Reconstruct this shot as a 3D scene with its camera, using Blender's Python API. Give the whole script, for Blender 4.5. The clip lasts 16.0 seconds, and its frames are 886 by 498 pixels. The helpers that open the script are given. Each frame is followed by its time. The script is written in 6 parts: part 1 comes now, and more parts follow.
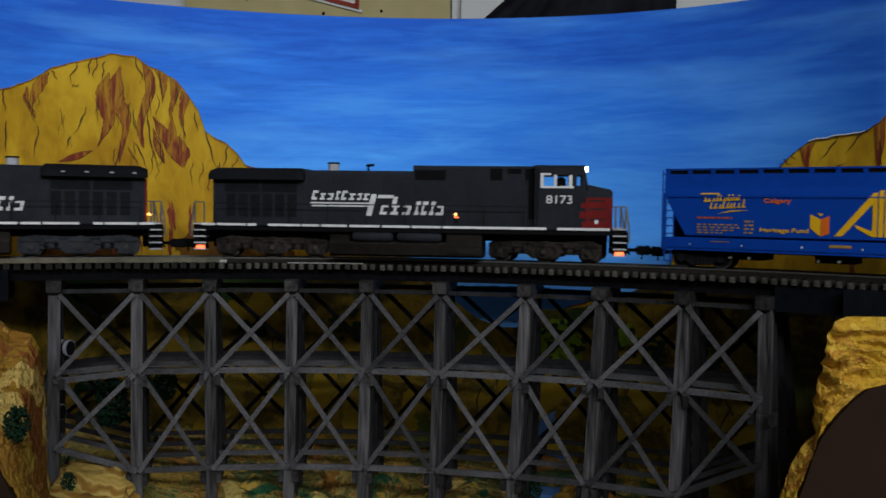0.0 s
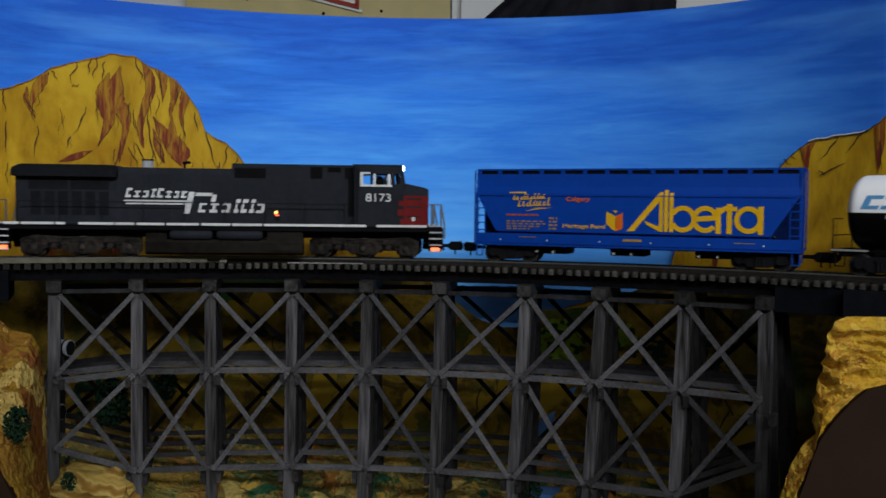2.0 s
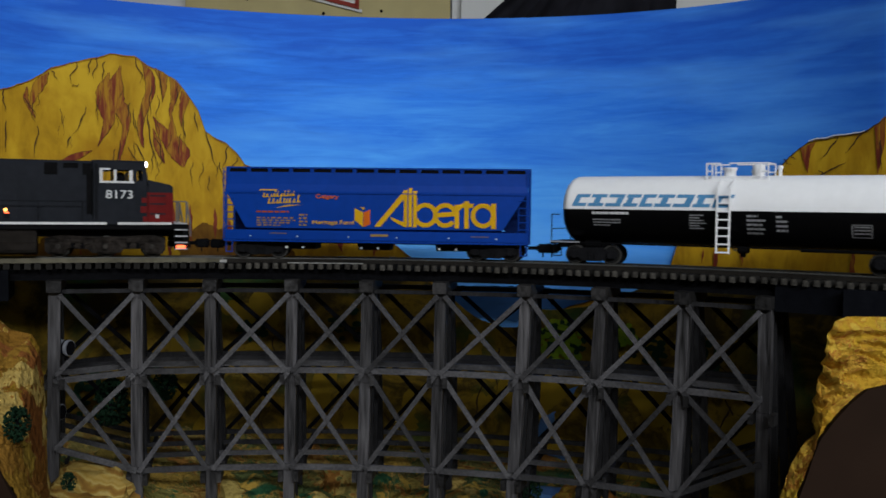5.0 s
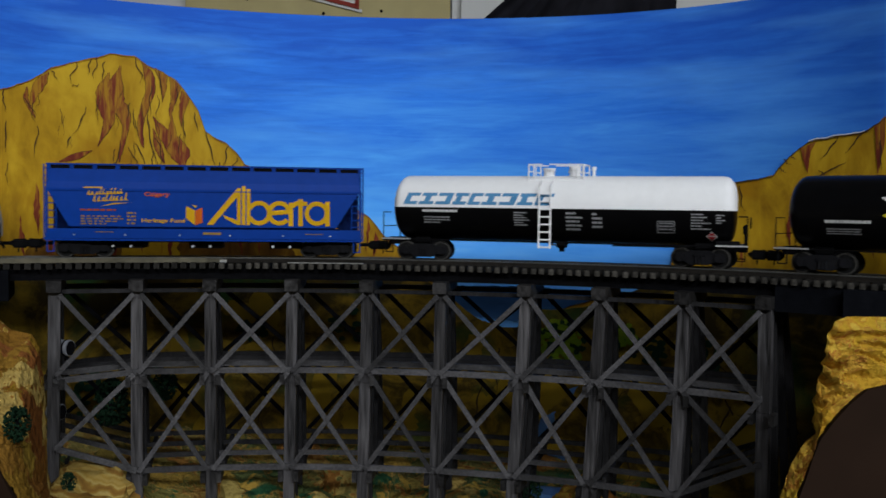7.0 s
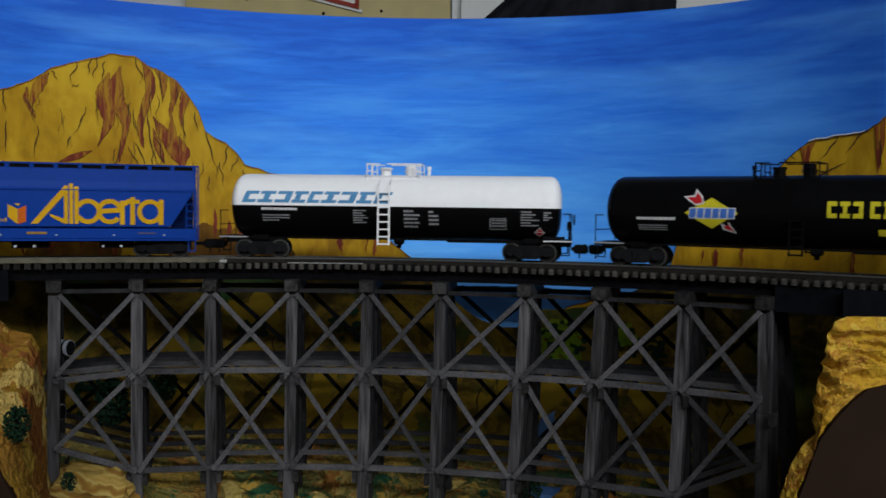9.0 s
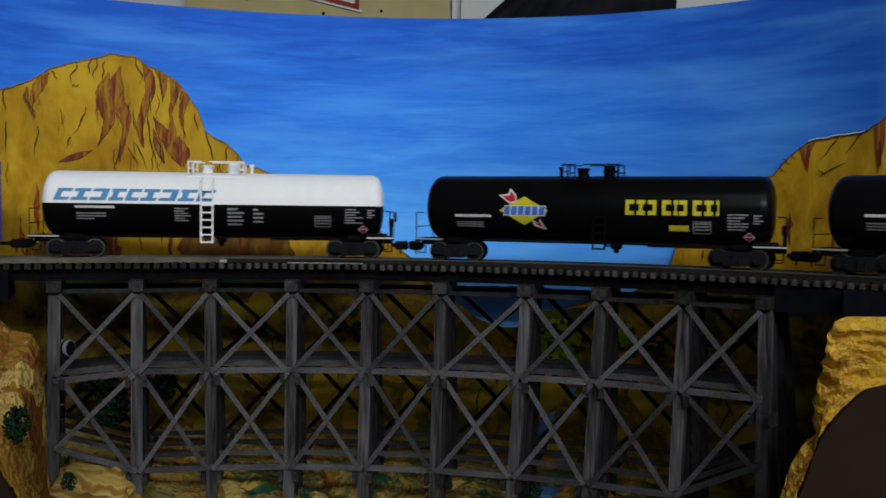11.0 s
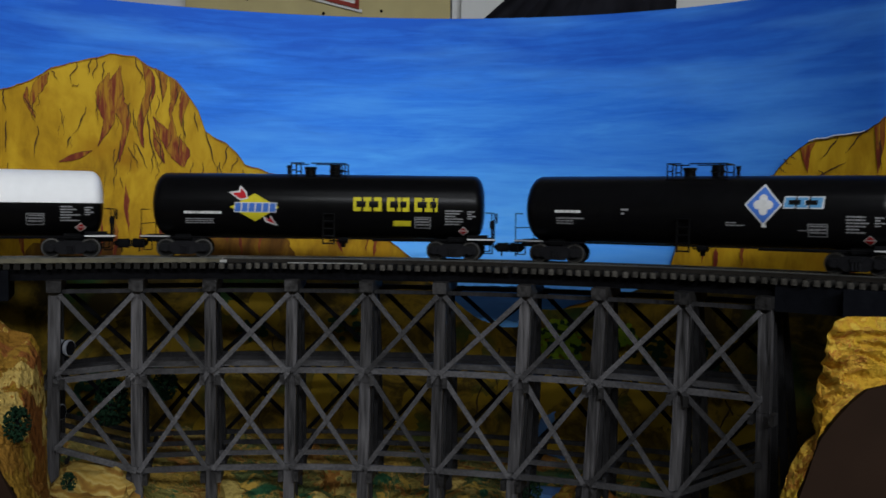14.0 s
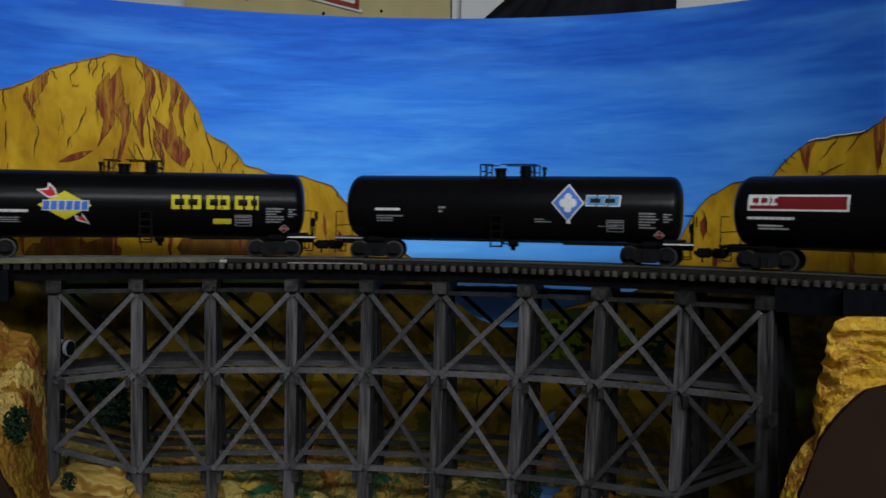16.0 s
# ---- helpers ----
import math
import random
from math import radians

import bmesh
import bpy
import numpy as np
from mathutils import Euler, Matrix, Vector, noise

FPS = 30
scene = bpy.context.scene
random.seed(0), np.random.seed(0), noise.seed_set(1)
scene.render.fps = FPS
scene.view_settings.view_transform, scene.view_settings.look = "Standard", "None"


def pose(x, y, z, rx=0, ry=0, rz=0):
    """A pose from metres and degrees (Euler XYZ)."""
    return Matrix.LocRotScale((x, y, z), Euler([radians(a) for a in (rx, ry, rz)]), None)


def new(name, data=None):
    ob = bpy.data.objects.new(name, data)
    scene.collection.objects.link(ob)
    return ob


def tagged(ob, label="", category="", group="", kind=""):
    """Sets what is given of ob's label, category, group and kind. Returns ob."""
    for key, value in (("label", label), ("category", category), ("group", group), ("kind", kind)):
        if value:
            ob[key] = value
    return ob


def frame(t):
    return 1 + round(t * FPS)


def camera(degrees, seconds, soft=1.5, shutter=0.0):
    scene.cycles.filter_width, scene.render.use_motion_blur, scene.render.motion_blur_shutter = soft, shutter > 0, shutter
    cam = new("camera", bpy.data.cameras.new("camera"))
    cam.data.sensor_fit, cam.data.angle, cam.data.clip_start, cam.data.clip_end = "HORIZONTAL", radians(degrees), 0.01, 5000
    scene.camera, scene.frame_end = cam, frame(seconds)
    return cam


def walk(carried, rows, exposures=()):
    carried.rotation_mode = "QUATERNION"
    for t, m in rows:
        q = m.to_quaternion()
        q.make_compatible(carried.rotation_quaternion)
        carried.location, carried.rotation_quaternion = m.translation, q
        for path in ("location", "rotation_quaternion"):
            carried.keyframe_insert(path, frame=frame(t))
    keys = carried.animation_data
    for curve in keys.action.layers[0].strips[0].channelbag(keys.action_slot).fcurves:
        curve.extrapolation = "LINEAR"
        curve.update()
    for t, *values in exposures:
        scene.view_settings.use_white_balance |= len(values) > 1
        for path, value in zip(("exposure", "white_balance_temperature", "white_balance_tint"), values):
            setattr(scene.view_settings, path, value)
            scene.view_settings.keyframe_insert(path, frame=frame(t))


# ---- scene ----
# A model railway at 1:87: a train crosses a curved timber trestle before a painted backdrop.
# Rail top is z = 0; the camera stands inside the curve.
cam = camera(50.707, 16.0, soft=1.62, shutter=0.6)
EYE = Matrix.Translation((0.0, 0.0, 0.0311)) @ pose(0, 0, 0, 90 - 2.666, 0, 0) @ pose(0, 0, 0, 0, 0, 0.688)
walk(cam, [(0.0, EYE), (16.0, EYE)], exposures=[(0.0, 0.0), (16.0, 0.0)])

# ---- light: ceiling fittings of the room, above and before the layout ----
world = bpy.data.worlds.new("world")
scene.world = world
world.use_nodes = True
world.node_tree.nodes["Background"].inputs[0].default_value = (0.6, 0.65, 0.75, 1)
world.node_tree.nodes["Background"].inputs[1].default_value = 0.005


def ceiling_lamp(x, y, z, sx, sy, watts, colour=(0.90, 0.95, 1.0)):
    data = bpy.data.lights.new("ceiling_lamp_light", "AREA")
    data.shape, data.size, data.size_y, data.energy, data.color = "RECTANGLE", sx, sy, watts, colour
    ob = new("ceiling_lamp_light", data)
    ob.location = (x, y, z)
    return ob


ceiling_lamp(1.1, -2.75, 1.60, 3.2, 0.6, 292.0)
ceiling_lamp(0.5, -1.0, 1.60, 1.8, 0.6, 14.0)

# ---- materials ----


def mat(name, colour, rough=0.6, metal=0.0, vary=0.25, scale=300.0, bump=0.0, other=None, coarse=None, spec=0.05, stretch=(1, 1, 1), each=None):
    """A procedural paint: two scales of noise mix two tones; the fine one also gives relief."""
    m = bpy.data.materials.new(name)
    m.use_nodes = True
    nt = m.node_tree
    b = nt.nodes["Principled BSDF"]
    b.inputs["Roughness"].default_value, b.inputs["Metallic"].default_value = rough, metal
    b.inputs["Specular IOR Level"].default_value = spec
    co = nt.nodes.new("ShaderNodeTexCoord")
    mp = nt.nodes.new("ShaderNodeMapping")
    mp.inputs["Scale"].default_value = stretch
    nt.links.new(co.outputs["Object"], mp.inputs["Vector"])
    fine, big = nt.nodes.new("ShaderNodeTexNoise"), nt.nodes.new("ShaderNodeTexNoise")
    fine.inputs["Scale"].default_value, big.inputs["Scale"].default_value = scale, coarse or scale / 8
    fine.inputs["Detail"].default_value = big.inputs["Detail"].default_value = 4
    for n in (fine, big):
        nt.links.new(mp.outputs[0], n.inputs["Vector"])
    info = nt.nodes.new("ShaderNodeObjectInfo")
    add = nt.nodes.new("ShaderNodeMath")
    add.operation = "ADD"
    nt.links.new(fine.outputs[0], add.inputs[0])
    nt.links.new(big.outputs[0], add.inputs[1])
    ramp = nt.nodes.new("ShaderNodeMapRange")
    ramp.inputs["From Min"].default_value, ramp.inputs["From Max"].default_value = 0.7, 1.3
    nt.links.new(add.outputs[0], ramp.inputs["Value"])
    mix = nt.nodes.new("ShaderNodeMix")
    mix.data_type = "RGBA"
    dark = other or tuple(c * (1 - vary) for c in colour)
    lite = colour if other else tuple(min(1, c * (1 + vary)) for c in colour)
    mix.inputs["A"].default_value, mix.inputs["B"].default_value = (*dark, 1), (*lite, 1)
    nt.links.new(ramp.outputs[0], mix.inputs["Factor"])
    hsv = nt.nodes.new("ShaderNodeHueSaturation")
    val = nt.nodes.new("ShaderNodeMapRange")
    val.inputs["To Min"].default_value, val.inputs["To Max"].default_value = 1 - (each or vary * 0.6), 1 + (each or vary * 0.6)
    nt.links.new(info.outputs["Random"], val.inputs["Value"])
    nt.links.new(val.outputs[0], hsv.inputs["Value"])
    nt.links.new(mix.outputs["Result"], hsv.inputs["Color"])
    nt.links.new(hsv.outputs[0], b.inputs["Base Color"])
    if bump:
        bp = nt.nodes.new("ShaderNodeBump")
        bp.inputs["Strength"].default_value, bp.inputs["Distance"].default_value = min(1, bump), 0.0012
        nt.links.new(add.outputs[0], bp.inputs["Height"])
        nt.links.new(bp.outputs[0], b.inputs["Normal"])
    return m


def glow(name, colour, strength):
    m = mat(name, colour, 0.4)
    b = m.node_tree.nodes["Principled BSDF"]
    b.inputs["Emission Color"].default_value, b.inputs["Emission Strength"].default_value = (*colour, 1), strength
    return m


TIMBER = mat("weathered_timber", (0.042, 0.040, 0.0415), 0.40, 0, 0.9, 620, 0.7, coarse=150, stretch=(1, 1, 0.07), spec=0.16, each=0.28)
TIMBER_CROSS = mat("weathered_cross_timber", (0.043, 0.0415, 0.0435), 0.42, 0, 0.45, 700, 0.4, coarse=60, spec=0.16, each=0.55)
# The same timber with the shade behind the front row in its colour.
TIMBER_SHADED = mat("shaded_timber", (0.017, 0.0165, 0.0175), 0.7, 0, 0.4, 500, 0.4, stretch=(1, 1, 0.12))
# Darker tie tone: the weaker light on the tops is put into it.
TIE_TOP = mat("shaded_tie_timber", (0.015, 0.014, 0.0125), 0.8, 0, 0.6, 400, 0.4)
RAIL_PALE = mat("pale_rail", (0.075, 0.068, 0.048), 0.6, 0.1, 0.3, 200)
TIE = mat("tie_timber", (0.050, 0.046, 0.040), 0.8, 0, 0.7, 500, 0.4)
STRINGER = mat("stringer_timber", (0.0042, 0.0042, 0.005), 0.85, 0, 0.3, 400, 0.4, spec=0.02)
RAIL = mat("dark_rail", (0.016, 0.014, 0.012), 0.6, 0.1, 0.3, 300)
RAIL_TOP = mat("polished_rail", (0.09, 0.09, 0.085), 0.45, 0.6, 0.2, 300)
BRIGHT_METAL = mat("bright_metal", (0.5, 0.5, 0.5), 0.3, 0.8, 0.1, 300)


def patch_rock(name, tones, scale, smooth=0.7, relief=0.0035, warped=0.05):
    """Plaster rock brushed in patches of several colours."""
    m = mat(name, tones[0], 0.85, 0, 0.25, 220, 1.0, coarse=45)
    nt = m.node_tree
    b = nt.nodes["Principled BSDF"]
    next(n for n in nt.nodes if n.type == "BUMP").inputs["Distance"].default_value = relief
    co = nt.nodes.new("ShaderNodeTexCoord")
    warp = nt.nodes.new("ShaderNodeTexNoise")
    warp.inputs["Scale"].default_value, warp.inputs["Detail"].default_value = scale * 2.2, 8
    nt.links.new(co.outputs["Object"], warp.inputs["Vector"])
    mixv = nt.nodes.new("ShaderNodeMix")
    mixv.data_type = "VECTOR"
    mixv.inputs["Factor"].default_value = warped
    nt.links.new(co.outputs["Object"], mixv.inputs["A"])
    nt.links.new(warp.outputs["Color"], mixv.inputs["B"])
    cells = nt.nodes.new("ShaderNodeTexVoronoi")
    cells.inputs["Scale"].default_value = scale
    cells.feature = "SMOOTH_F1"
    cells.inputs["Smoothness"].default_value = smooth
    nt.links.new(mixv.outputs["Result"], cells.inputs["Vector"])
    sepc = nt.nodes.new("ShaderNodeSeparateColor")
    nt.links.new(cells.outputs["Color"], sepc.inputs[0])
    ramp = nt.nodes.new("ShaderNodeValToRGB")
    while len(ramp.color_ramp.elements) < len(tones):
        ramp.color_ramp.elements.new(0.5)
    for i, (e, c) in enumerate(zip(ramp.color_ramp.elements, tones)):
        e.position, e.color = (i + 0.5) / len(tones), (*c, 1)
    nt.links.new(sepc.outputs[0], ramp.inputs[0])
    hsv = next(n for n in nt.nodes if n.type == "HUE_SAT")
    old = hsv.inputs["Color"].links[0].from_socket
    blend = nt.nodes.new("ShaderNodeMix")
    blend.data_type, blend.blend_type = "RGBA", "SOFT_LIGHT"
    blend.inputs["Factor"].default_value = 0.5
    nt.links.new(ramp.outputs[0], blend.inputs["A"])
    nt.links.new(old, blend.inputs["B"])
    nt.links.new(blend.outputs["Result"], hsv.inputs["Color"])
    return m


ROCK = patch_rock("painted_rock", [(0.38, 0.26, 0.035), (0.33, 0.18, 0.03), (0.44, 0.325, 0.065), (0.29, 0.12, 0.035), (0.39, 0.285, 0.05)], 60, 0.7, 0.0022)
ROCK_GREEN = patch_rock("painted_mossy_rock", [(0.26, 0.18, 0.045), (0.045, 0.09, 0.04), (0.36, 0.28, 0.10), (0.23, 0.11, 0.03), (0.18, 0.16, 0.05), (0.02, 0.08, 0.045), (0.30, 0.21, 0.05)], 62, 0.4, 0.0035, 0.03)
ROCK_CLIFF = patch_rock("painted_cliff_rock", [(0.22, 0.14, 0.02), (0.19, 0.07, 0.027), (0.26, 0.165, 0.03), (0.46, 0.37, 0.15), (0.23, 0.145, 0.02), (0.31, 0.225, 0.045), (0.25, 0.17, 0.03)], 42, 0.15, 0.0035, 0.04)


def banded_rock(name, tones, scale, bands):
    """Plaster strata: contour lines of a warped height run over the rock."""
    m = mat(name, tones[0], 0.85, 0, 0.3, 260, 0.8, coarse=60)
    nt = m.node_tree
    co = nt.nodes.new("ShaderNodeTexCoord")
    wave = nt.nodes.new("ShaderNodeTexWave")
    wave.wave_type, wave.bands_direction = "BANDS", "Z"
    wave.inputs["Scale"].default_value, wave.inputs["Distortion"].default_value = scale, bands
    wave.inputs["Detail"].default_value, wave.inputs["Detail Scale"].default_value = 5, 0.7
    nt.links.new(co.outputs["Object"], wave.inputs["Vector"])
    ramp = nt.nodes.new("ShaderNodeValToRGB")
    while len(ramp.color_ramp.elements) < len(tones):
        ramp.color_ramp.elements.new(0.5)
    for i, (e, c) in enumerate(zip(ramp.color_ramp.elements, tones)):
        e.position, e.color = i / (len(tones) - 1), (*c, 1)
    nt.links.new(wave.outputs["Fac"], ramp.inputs[0])
    hsv = next(n for n in nt.nodes if n.type == "HUE_SAT")
    old = hsv.inputs["Color"].links[0].from_socket
    blend = nt.nodes.new("ShaderNodeMix")
    blend.data_type, blend.blend_type = "RGBA", "SOFT_LIGHT"
    blend.inputs["Factor"].default_value = 0.6
    nt.links.new(ramp.outputs[0], blend.inputs["A"])
    nt.links.new(old, blend.inputs["B"])
    nt.links.new(blend.outputs["Result"], hsv.inputs["Color"])
    return m


ROCK_BANDED = banded_rock("banded_strata_rock", [(0.20, 0.12, 0.035), (0.27, 0.19, 0.05), (0.36, 0.30, 0.13), (0.33, 0.26, 0.09), (0.28, 0.20, 0.055), (0.32, 0.25, 0.09)], 42, 9)
FASCIA = mat("brown_fascia", (0.0165, 0.0088, 0.0055), 0.7, 0, 0.15, 40, 0.1, spec=0.05)
LEAF = mat("foam_foliage", (0.006, 0.018, 0.009), 0.9, 0, 0.6, 400, 1.0)
WALL = mat("beige_wall", (0.34, 0.31, 0.22), 0.8, 0, 0.06, 20, 0.1)
WHITE_WALL = mat("white_wall", (0.55, 0.55, 0.54), 0.7, 0, 0.04, 20, 0.1)

# ---- mesh helpers; lengths in metres ----


def part(name, bm, material, parent=None, label="", smooth=False):
    me = bpy.data.meshes.new(name)
    bmesh.ops.recalc_face_normals(bm, faces=bm.faces)
    bm.to_mesh(me)
    bm.free()
    me.materials.append(material)
    if smooth:
        me.shade_smooth()
        me.set_sharp_from_angle(angle=radians(40))
    ob = new(name, me)
    ob.parent = parent
    if label:
        tagged(ob, label)
    return ob


def box(bm, x0, x1, y0, y1, z0, z1, bevel=0.0):
    made = bmesh.ops.create_cube(bm, size=1.0)["verts"]
    for v in made:
        v.co = Vector(((x0 + x1) / 2 + v.co.x * (x1 - x0), (y0 + y1) / 2 + v.co.y * (y1 - y0), (z0 + z1) / 2 + v.co.z * (z1 - z0)))
    if bevel:
        edges = list({e for v in made for e in v.link_edges})
        bmesh.ops.bevel(bm, geom=edges, offset=bevel, segments=2, affect="EDGES")
    return bm


def loft(bm, rings, cap=True):
    """Joins rings of equally many points."""
    rows = [[bm.verts.new(p) for p in ring] for ring in rings]
    n = len(rows[0])
    for a, b in zip(rows, rows[1:]):
        for i in range(n):
            bm.faces.new((a[i], a[(i + 1) % n], b[(i + 1) % n], b[i]))
    if cap:
        bm.faces.new(rows[0])
        bm.faces.new(rows[-1])
    return bm


def tube(bm, p, q, r, n=8, r2=None):
    p, q = Vector(p), Vector(q)
    turn = (q - p).to_track_quat("Z", "Y").to_matrix()
    ring = [turn @ Vector((math.cos(a), math.sin(a), 0)) for a in (2 * math.pi * i / n for i in range(n))]
    return loft(bm, [[p + c * r for c in ring], [q + c * (r if r2 is None else r2) for c in ring]])


def lathe_x(bm, profile, y, z, n=40):
    """Turns (x, radius) pairs about an axis along x."""
    return loft(bm, [[(x, y + r * math.sin(2 * math.pi * i / n), z + r * math.cos(2 * math.pi * i / n)) for i in range(n)] for x, r in profile])


def prism(bm, outline, axis, lo, hi):
    """Extrudes an outline: axis y takes (x, z) pairs, x takes (y, z), z takes (x, y)."""
    def at(a, b, c):
        return {"y": (a, c, b), "x": (c, a, b), "z": (a, b, c)}[axis]
    return loft(bm, [[at(a, b, lo) for a, b in outline], [at(a, b, hi) for a, b in outline]])


def beam(bm, p, q, wide, high, up=(0, 0, 1), bevel=0.0):
    """A squared stick from p to q."""
    p, q = Vector(p), Vector(q)
    along = (q - p).normalized()
    side = along.cross(Vector(up)).normalized()
    top = side.cross(along).normalized()
    corners = [(-1, -1), (1, -1), (1, 1), (-1, 1)]
    return loft(bm, [[e + side * (a * wide / 2) + top * (b * high / 2) for a, b in corners] for e in (p, q)])


def thing(name, label, category, group="", at=None):
    ob = new(name)
    ob.empty_display_size = 0.02
    if at is not None:
        ob.matrix_basis = at
    return tagged(ob, label, category, group)


# ---- the line of the track: curvature along its length ----
STEP = 0.001
ARC = np.arange(-1.3, 1.8, STEP)
BEND = np.interp(ARC, [-0.16, -0.1, 0.025, 0.15, 0.275, 0.4, 0.525, 0.65, 0.7], [0, 0.0, -1.39, -2.38, -2.17, -2.41, -1.47, 0.0, 0])
TURN = np.concatenate([[0], np.cumsum((BEND[1:] + BEND[:-1]) / 2) * STEP])
I0 = int(round((0.25 + 1.3) / STEP))
TURN += -0.0830 - TURN[I0]
LINE_X = np.concatenate([[0], np.cumsum((np.cos(TURN[1:]) + np.cos(TURN[:-1])) / 2) * STEP])
LINE_Y = np.concatenate([[0], np.cumsum((np.sin(TURN[1:]) + np.sin(TURN[:-1])) / 2) * STEP])
LINE_X += -0.0323 - LINE_X[I0]
LINE_Y += 0.5463 - LINE_Y[I0]


def line(s):
    return float(np.interp(s, ARC, LINE_X)), float(np.interp(s, ARC, LINE_Y)), float(np.interp(s, ARC, TURN))


def off(s, v, z=0.0):
    """The place v metres inside the curve at length s."""
    x, y, h = line(s)
    return Vector((x + math.sin(h) * v, y - math.cos(h) * v, z))


def behind(s):
    """How far the backdrop stands outside the track."""
    return -max(0.06, 0.112 - 0.8 * (s - 0.25) ** 2)


# ---- backdrop: a bent board with painted sky ----


def sheet(bm, s0, s1, low, high, gap, thick, n=60, rows=1):
    """A bent board from s0 to s1; low and high give its edges."""
    uv = bm.loops.layers.uv.verify()
    where, grid = {}, {}
    for side in (0, 1):
        for i in range(n + 1):
            s = s0 + (s1 - s0) * i / n
            for j in range(rows + 1):
                z = low(s) + (high(s) - low(s)) * j / rows
                v = bm.verts.new(off(s, behind(s) + gap - side * thick, z))
                grid[side, i, j], where[v] = v, (s, z)
    g = grid
    for i in range(n):
        for j in range(rows):
            bm.faces.new((g[0, i, j], g[0, i + 1, j], g[0, i + 1, j + 1], g[0, i, j + 1]))
            bm.faces.new((g[1, i, j], g[1, i, j + 1], g[1, i + 1, j + 1], g[1, i + 1, j]))
        bm.faces.new((g[0, i, 0], g[1, i, 0], g[1, i + 1, 0], g[0, i + 1, 0]))
        bm.faces.new((g[0, i, rows], g[0, i + 1, rows], g[1, i + 1, rows], g[1, i, rows]))
    for j in range(rows):
        bm.faces.new((g[0, 0, j], g[0, 0, j + 1], g[1, 0, j + 1], g[1, 0, j]))
        bm.faces.new((g[0, n, j], g[1, n, j], g[1, n, j + 1], g[0, n, j + 1]))
    for f in bm.faces:
        for lp in f.loops:
            lp[uv].uv = where[lp.vert]
    return bm


